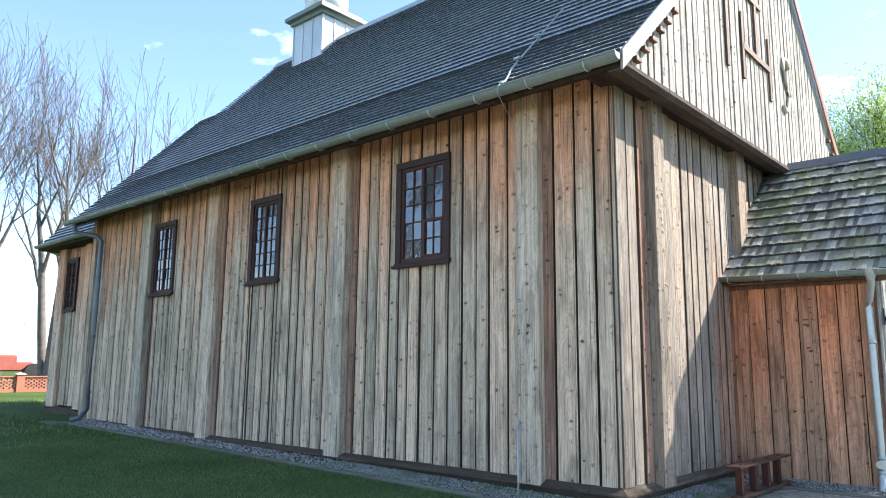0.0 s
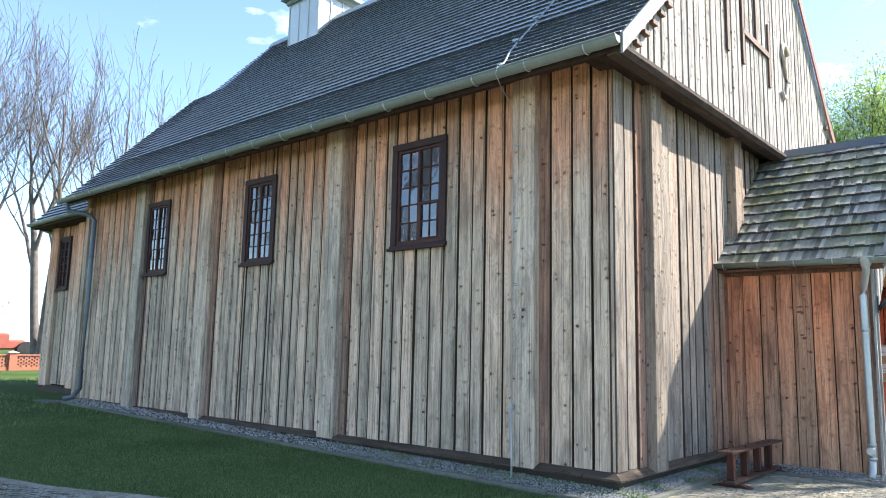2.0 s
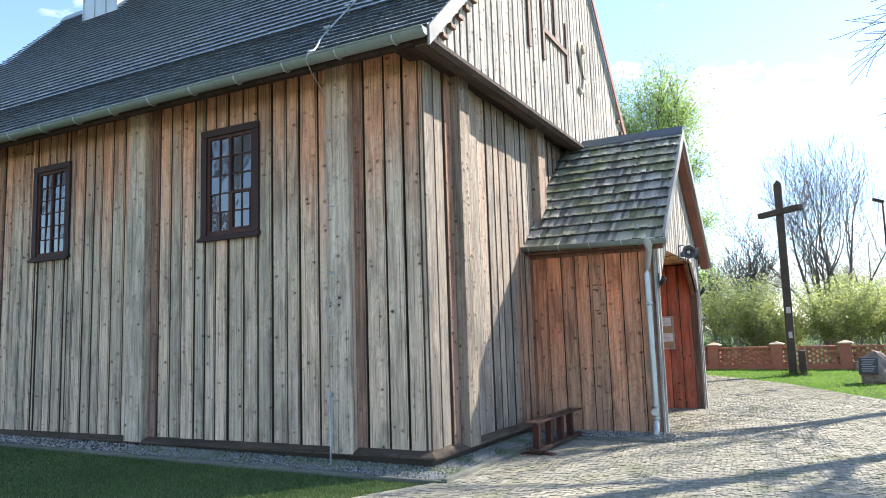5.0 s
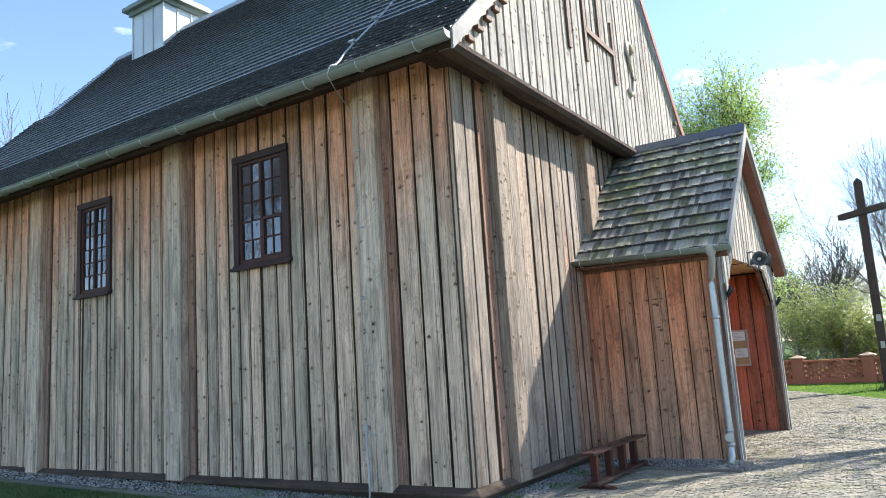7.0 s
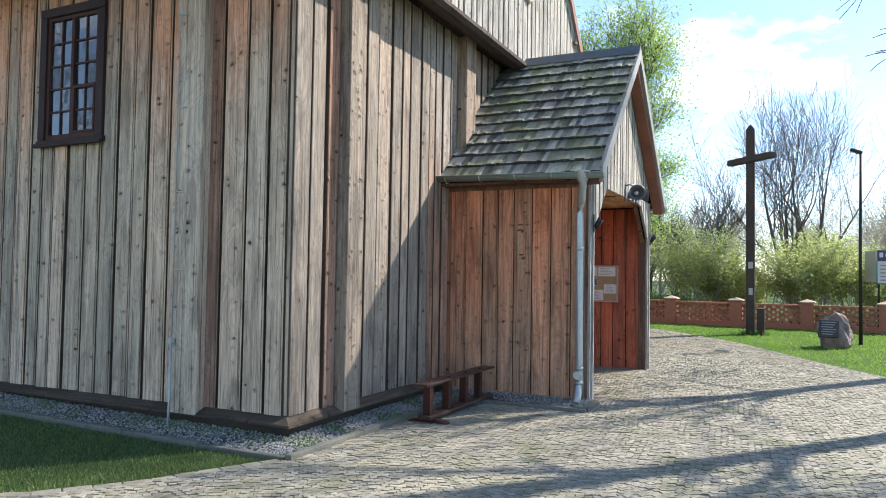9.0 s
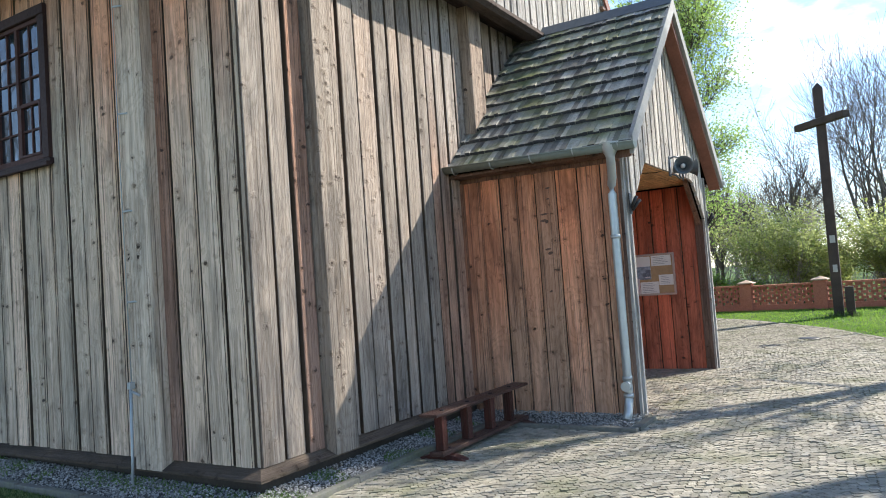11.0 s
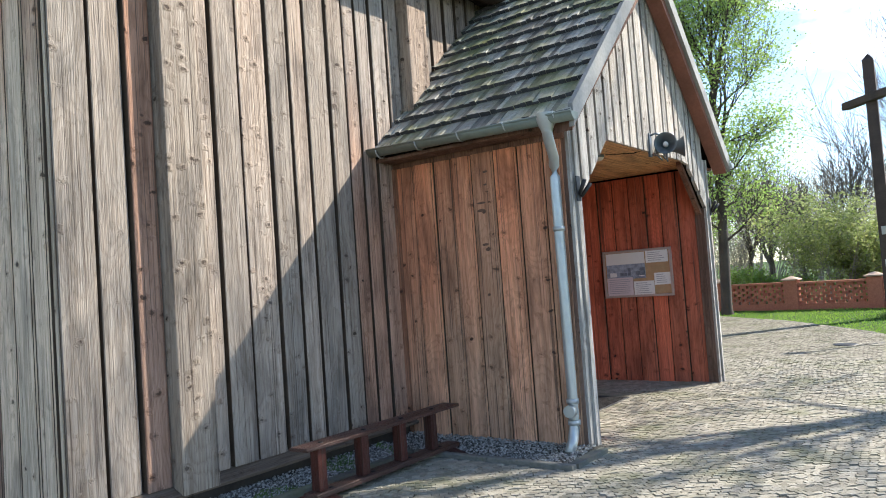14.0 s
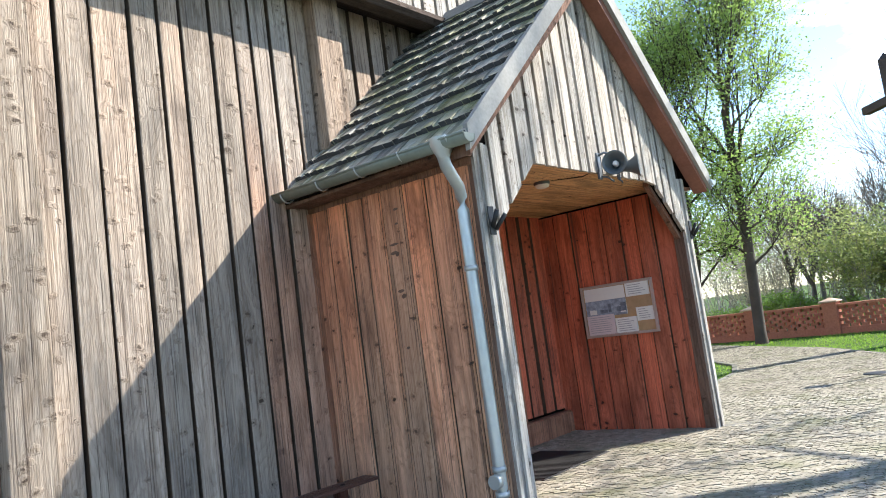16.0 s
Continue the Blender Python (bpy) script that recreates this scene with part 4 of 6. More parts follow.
for z in (4.2, 3.25, 2.4, 1.62):
    part("cable_clip", Build().tube([(-5.55, 6.80, z), (-5.46, 6.84, z)], 0.009, 5), M["cable"], cable)
part("test_joint", Build().box(-5.57, -5.53, 6.77, 6.82, 0.88, 0.94, 0.006).tube([(-5.53, 6.79, 0.86), (-5.45, 6.80, 0.83)], 0.012, 5), M["cable"], cable)
part("earth_rod", Build().tube([(-5.55, 6.79, 0.9), (-5.50, 6.74, 0.30), (-5.50, 6.72, -0.1)], 0.013, 6), M["cable"], cable)

# ---- porch ----
PX, PY0, PY1, PA, PE = -2.30, 10.42, 14.37, 12.37, 2.87      # front, sides, ridge line, eaves height
porch = thing("porch", (-3.2, 12.37, 0), "red-brown boarded open porch with a mossy shingle roof", "porch")
wall_p = part("porch_side_wall", Build().box(XC, PX - 0.04, PY0 + 0.045, PY0 + 0.10, 0.02, 2.80), M["backing"], porch, "side wall of warm brown boards")
PS = [-4.20, -3.96, -3.72, -3.50, -3.28, -3.03, -2.78, -2.52, -2.33]
boards(wall_p, PS, 0.06, 2.74, PY0, "y-", M["porch_side"], gap=0.014, lip=0.02)
# one board carries long dark knots
for ob in list(wall_p.children):
    xs = [v.co.x + base_of(ob).x for v in ob.data.vertices]
    if min(xs) < -3.15 < max(xs):
        y_front = min(v.co.y + base_of(ob).y for v in ob.data.vertices)
        for x, z, w, h in ((-3.185, 2.275, 0.055, 0.012), (-3.195, 2.205, 0.045, 0.016), (-3.16, 2.19, 0.022, 0.02), (-3.17, 1.885, 0.04, 0.014), (-3.145, 1.84, 0.03, 0.02), (-3.13, 2.44, 0.022, 0.01), (-3.17, 1.42, 0.02, 0.013), (-3.12, 2.56, 0.03, 0.012)):
            shape = [(x - w, z - h * 0.2), (x - w * 0.4, z - h), (x + w * 0.5, z - h * 0.7), (x + w, z + h * 0.3), (x + w * 0.3, z + h), (x - w * 0.6, z + h * 0.6)]
            part("knot", Build().prism(shape, y_front - 0.002, y_front + 0.01, "y"), M["letters"], wall_p, "dark wood knot")
part("corner_strip", Build().box(XC + 0.0, XC + 0.10, PY0 - 0.09, PY0, 0.06, 2.74, 0.008), M["red_in"], porch)
part("head_rail", Build().box(XC, PX, PY0 - 0.06, PY0, 2.735, 2.80, 0.01), M["jamb"], porch)
# inner faces of the side walls
wall_q = part("porch_far_wall", Build().box(XC, PX - 0.04, PY1 - 0.055, PY1 + 0.03, 0.02, 2.80), M["backing"], porch, "inner wall of deep red boards")
boards(wall_q, [-4.24, -3.99, -3.76, -3.53, -3.30, -3.07, -2.86, -2.64, -2.42, -2.32], 0.05, 2.80, PY1 - 0.10, "y-", M["porch_in"], gap=0.012, lip=0.0)
wall_n = part("porch_near_lining", Build().box(XC, PX - 0.04, PY0 + 0.10, PY0 + 0.13, 0.02, 2.80), M["porch_in"], porch)
# end wall of the church inside the porch, with its door
boards(wall_gable, spread(10.56, 14.26, 0.25, rng), 0.34, 2.84, XC, "x+", M["porch_in"])
part("sill_beam", Build().box(XC, XC + 0.16, 10.56, 14.26, 0.02, 0.30, 0.02), M["red_in"], porch, "worn threshold beam")
door = part("door", Build().box(XC + 0.045, XC + 0.06, 11.62, 13.12, 0.30, 2.42), M["backing"], porch, "closed red-brown plank door")
for i in range(7):
    y0 = 11.62 + i * 1.5 / 7
    part("plank", Build().box(XC + 0.06, XC + 0.095, y0 + 0.006, y0 + 1.5 / 7 - 0.006, 0.31, 2.41, 0.006), M["porch_in"], door)
for y0, y1, z0, z1 in ((11.48, 11.62, 0.3, 2.55), (13.12, 13.26, 0.3, 2.55), (11.62, 13.12, 2.42, 2.55)):
    part("door_frame", Build().box(XC + 0.04, XC + 0.12, y0, y1, z0, z1, 0.008), M["red_in"], door)
part("door_handle", Build().tube([(XC + 0.09, 12.95, 1.3), (XC + 0.15, 12.95, 1.3), (XC + 0.15, 12.83, 1.3)], 0.012, 6), M["iron"], door)

# front: corner jambs and the boarded gable over a chamfered opening
for y0, y1 in ((PY0 - 0.03, PY0 + 0.16), (PY1 - 0.16, PY1 + 0.03)):
    part("jamb", Build().box(PX - 0.12, PX + 0.0, y0, y1, 0.03, 2.9, 0.008), M["jamb"], porch, "weathered corner post")
    part("jamb_board", Build().box(PX + 0.0, PX + 0.028, y0, y1, 0.0, 2.9, 0.006), M["porch_front"], porch)
    part("jamb_strip", Build().box(PX + 0.028, PX + 0.05, y0 + 0.07, y0 + 0.115, 0.0, 2.9, 0.004), M["porch_front"], porch)
def pro_z(y):
    return 4.98 - abs(y - PA) * 0.93


def open_z(y):
    if y < 11.2:
        return 2.26 + (y - 10.58) * 0.92
    return 2.83 if y < 13.56 else 2.83 - (y - 13.56) * 0.87


b = Build()
b.add([(PX - 0.03, y, z) for y, z in ((10.45, 2.26), (10.58, 2.26), (11.2, 2.83), (13.56, 2.83), (14.2, 2.28), (14.34, 2.28), (14.34, 3.0), (PA, 4.86), (10.45, 3.05))] +
      [(PX, y, z) for y, z in ((10.45, 2.26), (10.58, 2.26), (11.2, 2.83), (13.56, 2.83), (14.2, 2.28), (14.34, 2.28), (14.34, 3.0), (PA, 4.86), (10.45, 3.05))],
      [(8, 7, 3, 2, 1, 0), (7, 6, 5, 4, 3), (9, 10, 11, 12, 16, 17), (12, 13, 14, 15, 16)] + [(i, (i + 1) % 9, 9 + (i + 1) % 9, 9 + i) for i in range(9)])
front = part("porch_gable", b, M["backing"], porch, "grey boarded porch gable over the opening")
e = spread(10.58, 14.20, 0.2, rng)
for i in range(len(e) - 1):
    y0, y1 = e[i] + 0.025, e[i + 1] - 0.025
    lo0, lo1, hi0, hi1 = open_z(y0) - 0.02, open_z(y1) - 0.02, pro_z(y0) - 0.10, pro_z(y1) - 0.10
    t = 0.038
    b = Build().add([(PX, y0, lo0), (PX, y1, lo1), (PX, y1, hi1), (PX, y0, hi0), (PX + t, y0, lo0), (PX + t, y1, lo1), (PX + t, y1, hi1), (PX + t, y0, hi0)],
                    [(4, 5, 6, 7), (0, 3, 2, 1), (0, 1, 5, 4), (1, 2, 6, 5), (2, 3, 7, 6), (3, 0, 4, 7)])
    part("board", b, M["porch_front"], front)
part("bracing", Build().prism([(10.56, 2.22), (10.60, 2.20), (11.22, 2.80), (11.19, 2.86)], PX - 0.09, PX - 0.03, "x"), M["jamb"], porch)
part("bracing", Build().prism([(14.22, 2.22), (14.18, 2.20), (13.55, 2.78), (13.56, 2.86)], PX - 0.09, PX - 0.03, "x"), M["jamb"], porch)
b = Build().box(XC + 0.03, PX - 0.04, PY0 + 0.1, PY1 - 0.1, 2.845, 2.865)
porch_ceiling = part("porch_ceiling", b, M["ceil"], porch, "varnished narrow-board ceiling")
for k in range(19):
    x0 = XC + 0.03 + k * 0.101
    part("ceiling_board", Build().box(x0 + 0.003, x0 + 0.098, PY0 + 0.1, PY1 - 0.1, 2.83, 2.85, 0.003), M["ceil"], porch_ceiling)

# porch roof
RX0, RX1 = XC + 0.02, -2.06
EY0, EY1, EZ = 10.12, 14.62, 2.89
b = Build()
b.prism([(EY0, EZ), (PA, 4.98), (EY1, EZ), (EY1, EZ - 0.06), (PA, 4.88), (EY0, EZ - 0.06)], RX0, RX1 - 0.03, "x")
proof = part("porch_roof", b, M["backing"], porch, "weathered shingle roof with moss near the eaves")
got, butts = [], Build()
shingle_run((RX0, EY0 - 0.04, EZ - 0.03), (RX1, EY0 - 0.04, EZ - 0.03), (RX0, PA, 5.0), (RX1, PA, 5.0), 12, 0.062, got, rng, 0.050, 0.046, 0.006, butts, 0.010)
for s_ in got:
    part("shingle", s_, M["shingle_p"], proof)
part("shingle_edging", butts, M["shingle_end"], proof, "ends of the porch shingles, with shade painted dark", "stuff")
b = Build()
shingle_run((RX1, EY1 + 0.04, EZ - 0.03), (RX0, EY1 + 0.04, EZ - 0.03), (RX1, PA, 5.0), (RX0, PA, 5.0), 12, 0.082, b, rng, 0.06, 0.032, 0.009)
part("shingles", b, M["shingle_p"], proof, "", "stuff")
b = Build().prism([(PA - 0.13, 4.93), (PA, 5.09), (PA + 0.13, 4.93)], RX0 + 0.2, RX1 + 0.01, "x")
part("ridge_board", b, M["zinc_dark"], porch, "dark ridge board")
b = Build().prism([(EY0 - 0.05, EZ - 0.14), (PA, 4.85), (PA, 5.04), (EY0 - 0.05, EZ + 0.05)], RX1 - 0.03, RX1 + 0.012, "x")
part("bargeboard", b, M["barge_grey"], porch, "silver-grey bargeboard")
b = Build().prism([(EY1 + 0.05, EZ - 0.14), (EY1 + 0.05, EZ + 0.05), (PA, 5.04), (PA, 4.85)], RX1 - 0.03, RX1 + 0.012, "x")
part("bargeboard", b, M["barge_grey"], porch, "silver-grey bargeboard")
b = Build().prism([(EY1 + 0.0, EZ - 0.16), (EY1 + 0.0, EZ - 0.06), (PA, 4.87), (PA, 4.72)], PX + 0.05, RX1 - 0.03, "x")
part("soffit", b, M["barge"], porch, "red-brown soffit under the roof edge")
b = Build().prism([(EY0, EZ - 0.16), (PA, 4.72), (PA, 4.87), (EY0, EZ - 0.06)], PX + 0.05, RX1 - 0.03, "x")
part("soffit", b, M["jamb"], porch)
for y0 in (EY0 - 0.0, EY1 - 0.28):
    part("eaves_soffit", Build().box(RX0, PX + 0.02, y0, y0 + 0.28, EZ - 0.10, EZ - 0.07), M["jamb"], porch)
b = Build()
gutter(b, (-4.26, EY0 - 0.08, 2.90), (-2.02, EY0 - 0.08, 2.86), 0.068)
gp = part("gutter", b, M["zinc_old"], porch, "zinc half-round gutter")
for k in range(5):
    x = -4.1 + k * 0.48
    part("gutter_bracket", Build().tube([(x, EY0 - 0.08 + 0.074 * math.cos(t), 2.885 - 0.074 * math.sin(t)) for t in [math.pi * j / 8 for j in range(9)]], 0.008, 5), M["zinc"], gp)
b = Build()
gutter(b, (-4.2, EY1 + 0.08, 2.88), (-2.02, EY1 + 0.08, 2.86), 0.068)
part("gutter", b, M["zinc"], porch)
# outlet funnel and downpipe with its inspection cap
dx, dy = -2.385, PY0 - 0.10
pipe = part("downpipe", Build().tube([(dx + 0.10, EY0 - 0.07, 2.80), (dx + 0.10, EY0 - 0.07, 2.75), (dx + 0.095, EY0 - 0.05, 2.69), (dx + 0.03, dy - 0.05, 2.56), (dx, dy, 2.49), (dx, dy, 2.40), (dx, dy, 1.2), (dx, dy, 0.34), (dx, dy, 0.26), (dx, dy - 0.05, 0.15), (dx - 0.0, dy - 0.13, 0.06)], 0.045, 14), M["zinc"], porch, "pale zinc downpipe")
part("funnel", Build().lathe([(0.046, 0.0), (0.055, 0.03), (0.092, 0.10), (0.098, 0.15)], (dx + 0.10, EY0 - 0.07, 2.74), 16), M["zinc"], pipe)
for z in (1.95, 0.48, 0.30):
    part("pipe_collar", Build().lathe([(0.044, -0.02), (0.053, -0.02), (0.053, 0.02), (0.044, 0.02)], (dx, dy, z), 16), M["zinc"], pipe)
part("inspection_cap", Build().tube([(dx, dy - 0.03, 0.40), (dx - 0.0, dy - 0.085, 0.40)], 0.052, 16), M["zinc"], pipe)

# ---- things at the porch ----
def notice_board():
    t = thing("notice_board", (-3.24, PY1 - 0.14, 1.5), "glazed notice board with papers and a faded photograph", "notice board")
    x0, x1, z0, z1, y = -3.71, -2.775, 1.19, 1.81, PY1 - 0.19
    part("back_panel", Build().box(x0, x1, y + 0.004, y + 0.045, z0, z1), M["cork"], t, "tan cork panel")
    for a in ((x0 - 0.012, x1 + 0.012, z1 - 0.018, z1 + 0.012), (x0 - 0.012, x1 + 0.012, z0 - 0.012, z0 + 0.018)):
        part("frame", Build().box(a[0], a[1], y - 0.02, y + 0.045, a[2], a[3], 0.004), M["frame_pale"], t)
    for a in ((x0 - 0.012, x0 + 0.014), (x1 - 0.014, x1 + 0.012)):
        part("frame", Build().box(a[0], a[1], y - 0.018, y + 0.045, z0 + 0.018, z1 - 0.018, 0.004), M["frame_pale"], t)
    def sheet(u0, u1, v0, v1, m_, d=0.003, nm="paper"):
        return part(nm, Build().box(x0 + u0, x0 + u1, y + 0.002 - d, y + 0.004, z0 + v0, z0 + v1), M[m_], t)
    ph = sheet(0.03, 0.58, 0.24, 0.595, "white", 0.002, "photograph")
    deep = [0.0022]
    def bit(u0, u1, v0, v1, m_):
        deep[0] += 0.0007
        part("print", Build().box(x0 + u0, x0 + u1, y - deep[0], y - 0.0003, z0 + v0, z0 + v1), M[m_], ph)
    bit(0.03, 0.58, 0.24, 0.44, "paper_blue")
    for k in range(9):
        u = 0.05 + 0.5 * rng.random()
        bit(u, min(u + 0.03 + 0.09 * rng.random(), 0.575), 0.26 + 0.03 * rng.random(), 0.31 + 0.09 * rng.random(), "paper_dark" if k % 3 else "white")
    for a, m_ in (((0.03, 0.40, 0.02, 0.26), "paper_pink"), ((0.60, 0.90, 0.44, 0.60), "white"), ((0.41, 0.69, 0.02, 0.20), "white"), ((0.70, 0.92, 0.14, 0.30), "white")):
        p = sheet(*a, m_, 0.013)
        for k in range(int((a[3] - a[2]) / 0.03)):
            v = z0 + a[3] - 0.03 - k * 0.026
            if v > z0 + a[2] + 0.012:
                part("text_line", Build().box(x0 + a[0] + 0.03, x0 + a[1] - 0.03 - 0.08 * rng.random(), y - 0.0135, y - 0.0105, v, v + 0.007), M["ink"], p)


notice_board()


def horn_speaker(at, turn):
    t = thing("horn_speaker", (0, 0, 0), "grey-green horn loudspeaker on a bracket", "loudspeaker", "porch loudspeakers")
    b = Build().lathe([(0.03, -0.12), (0.045, -0.115), (0.05, -0.02), (0.055, 0.0), (0.075, 0.06), (0.115, 0.13), (0.135, 0.15), (0.14, 0.155), (0.135, 0.157), (0.105, 0.125), (0.065, 0.05), (0.05, 0.02), (0.0, 0.02)], (0, 0, 0), 24)
    part("horn", b, M["horn"], t)
    part("driver", Build().lathe([(0.0, -0.22), (0.055, -0.22), (0.062, -0.2), (0.062, -0.12), (0.03, -0.11)], (0, 0, 0), 18), M["horn"], t)
    part("throat", Build().lathe([(0.0, 0.10), (0.02, 0.098), (0.032, 0.08), (0.034, 0.02)], (0, 0, 0), 14), M["white"], t, "pale central plug")
    part("bracket", Build().tube([(0, -0.07, -0.1), (0, -0.12, -0.1), (0, -0.16, -0.06), (0, -0.18, -0.06)], 0.012, 6), M["zinc_dark"], t)
    t.matrix_world = at @ turn @ Matrix.Scale(0.84, 4)
    return t


horn_speaker(Matrix.Translation((-2.12, 12.44, 2.87)), pose(0, 0, 0, 90, 0, 18))
horn_speaker(Matrix.Translation((-2.12, 12.62, 2.86)), pose(0, 0, 0, 90, 0, 112))
b = Build().box(-2.275, -2.25, 12.32, 12.38, 2.75, 3.01, 0.004).tube([(-2.26, 12.35, 2.98), (-2.2, 12.37, 3.0), (-2.14, 12.47, 2.98)], 0.012, 6).tube([(-2.26, 12.35, 2.78), (-2.2, 12.38, 2.76), (-2.16, 12.42, 2.71)], 0.01, 6)
solo("speaker_bracket", b, M["zinc_dark"], "grey metal loudspeaker bracket on the porch gable", "bracket")
lampt = thing("ceiling_lamp", (-2.78, 12.12, 2.84), "round lamp with a dark rim on the porch ceiling", "lamp")
part("rim", Build().lathe([(0.0, 2.838), (0.078, 2.838), (0.082, 2.82), (0.076, 2.80)], (-2.78, 12.12, 0), 20), M["zinc_dark"], lampt)
part("diffuser", Build().lathe([(0.074, 2.80), (0.066, 2.78), (0.04, 2.768), (0.0, 2.766)], (-2.78, 12.12, 0), 20), M["lamp"], lampt)
b = Build().tube([(-2.86, 12.08, 2.832), (-3.1, 11.5, 2.828), (-3.3, 11.0, 2.83), (-3.3, 10.6, 2.83)], 0.008, 5).tube([(-2.7, 12.16, 2.832), (-2.45, 12.35, 2.825), (-2.3, 12.3, 2.84)], 0.008, 5)
solo("lamp_cable", b, M["iron"], "thin black cable on the porch ceiling", "cable")
for y in (PY0 + 0.05, PY1 - 0.05):
    h = thing("flag_holder", (PX + 0.05, y, 2.3), "black iron flag holder on the porch post", "flag holder", "flag holders")
    part("plate", Build().box(PX + 0.05, PX + 0.06, y - 0.035, y + 0.035, 2.18, 2.40, 0.003), M["iron"], h)
    part("socket", Build().tube([(PX + 0.06, y, 2.24), (PX + 0.13, y - 0.02, 2.36)], 0.018, 8), M["iron"], h)
    part("socket", Build().tube([(PX + 0.06, y + 0.03, 2.22), (PX + 0.14, y + 0.07, 2.33)], 0.018, 8), M["iron"], h)

mat_t = thing("doormat", (-3.2, 12.4, 0), "black ribbed rubber doormat on the porch paving", "doormat")
b = Build().box(-3.85, -3.0, 11.75, 13.0, 0.03, 0.045, 0.004)
part("mat_base", b, M["rubber"], mat_t)
b = Build()
for k in range(24):
    b.box(-3.84, -3.01, 11.78 + k * 0.05, 11.80 + k * 0.05, 0.045, 0.053)
part("ribs", b, M["rubber"], mat_t)

# ---- bench ----
bench = thing("bench", (-3.47, 9.2, 0), "worn red-brown low wooden bench on a runner beside the wall", "bench")
part("seat", Build().box(-3.60, -3.42, 8.24, 10.10, 0.43, 0.458, 0.005), M["bench_top"], bench, "worn plank seat")
part("runner", Build().box(-3.57, -3.43, 8.32, 10.08, 0.075, 0.115, 0.006), M["bench_top"], bench)
for y in (8.42, 8.88, 9.34, 9.76):
    part("leg", Build().box(-3.54, -3.46, y - 0.04, y + 0.04, 0.115, 0.43, 0.008), M["bench"], bench, "red-brown square leg")
    for z in (0.461, 0.116):
        part("bolt", Build().lathe([(0.0, z + 0.006), (0.018, z + 0.005), (0.022, z - 0.002)], (-3.49, y + (0.1 if z < 0.3 else 0.02), 0), 8), M["iron"], bench)
for y in (8.44, 9.94):
    b = Build()
    b.prism([(-3.74, 0.025), (-3.26, 0.025), (-3.28, 0.045), (-3.40, 0.078), (-3.60, 0.078), (-3.72, 0.045)], y - 0.05, y + 0.05, "y")
    part("foot", b, M["bench"], bench, "dark cross foot")

# ---- far grounds ----
def memorial_cross():
    t = thing("wayside_cross", (-1.1, 23.2, gz(-1, 23)), "tall dark wooden cross standing on the lawn", "cross")
    g0 = gz(-1, 23.2)
    b = Build()
    b.prism([(-1.23, 23.08), (-1.01, 23.08), (-1.01, 23.30), (-1.23, 23.30)], g0 - 0.1, 5.78, "z")
    b.add([(-1.23, 23.08, 5.78), (-1.01, 23.08, 5.78), (-1.01, 23.30, 5.78), (-1.23, 23.30, 5.78), (-1.12, 23.19, 5.93)], [(0, 1, 4), (1, 2, 4), (2, 3, 4), (3, 0, 4)])
    part("upright", b, M["cross"], t)
    ar = Build().box(-0.85, 0.85, -0.09, 0.09, -0.085, 0.085, 0.01)
    ar.move(Matrix.Translation((-1.12, 23.06, 4.93)) @ pose(0, 0, 0, 0, 0, -47))
    part("arm", ar, M["cross"], t)
    part("prop_post", Build().box(-0.95, -0.76, 23.02, 23.2, g0 - 0.05, g0 + 0.72, 0.01), M["cross"], t, "short dark support post")
    part("tin_plate", Build().box(-1.17, -1.05, 23.06, 23.078, 1.92, 2.1), M["sign_grey"], t)
    part("tin_plate", Build().box(-1.16, -1.06, 23.06, 23.078, 1.2, 1.38), M["sign_grey"], t)


memorial_cross()


def boulder():
    t = thing("memorial_stone", (0.8, 20.5, gz(0.8, 20.5)), "granite boulder with a dark plaque on the lawn", "memorial stone")
    bm = bmesh.new()
    bmesh.ops.create_icosphere(bm, subdivisions=3, radius=1.0)
    g0 = gz(0.8, 20.5)
    for v in bm.verts:
        k = 1 + 0.34 * noise.noise(v.co * 1.5 + Vector((3, 1, 0))) + 0.12 * noise.noise(v.co * 3.5) + 0.04 * noise.noise(v.co * 9)
        p = v.co * k
        v.co = Vector((p.x * 0.37, p.y * 0.34, max(p.z, -0.45) * 0.52 + 0.23))
    b = Build()
    bm.verts.index_update()
    b.add([(v.co.x + 0.82, v.co.y + 20.5, v.co.z + g0) for v in bm.verts], [[q.index for q in f.verts] for f in bm.faces], False)
    bm.free()
    part("rock", b, M["stone"], t)
    p = Build().box(-0.21, 0.21, -0.03, 0.03, -0.2, 0.2, 0.01).move(Matrix.Translation((0.68, 20.13, g0 + 0.44)) @ pose(0, 0, 0, -14, 0, -12))
    pl_ = part("plaque", p, M["plaque"], t, "dark plaque")
    for k in range(6):
        q = Build().box(-0.15 + 0.02 * (k % 2), 0.15 - 0.03 * (k % 3), -0.036, -0.03, 0.14 - k * 0.055, 0.16 - k * 0.055).move(Matrix.Translation((0.68, 20.13, g0 + 0.44)) @ pose(0, 0, 0, -14, 0, -12))
        part("text_line", q, M["ink"], pl_)


boulder()
lamp_t = thing("street_lamp", (1.40, 21.5, gz(1.4, 21.5)), "slim black lamp post with a flat flood light", "lamp post")
g0 = gz(1.4, 21.5)
part("pole", Build().tube([(1.40, 21.5, g0 - 0.1), (1.40, 21.5, 2.4), (1.42, 21.5, 4.68)], [0.045, 0.038, 0.03], 10), M["iron"], lamp_t)
part("flood_light", Build().box(-0.22, 0.06, -0.11, 0.11, -0.035, 0.035, 0.012).move(Matrix.Translation((1.40, 21.5, 4.72)) @ pose(0, 0, 0, 0, 22, 0)), M["iron"], lamp_t)

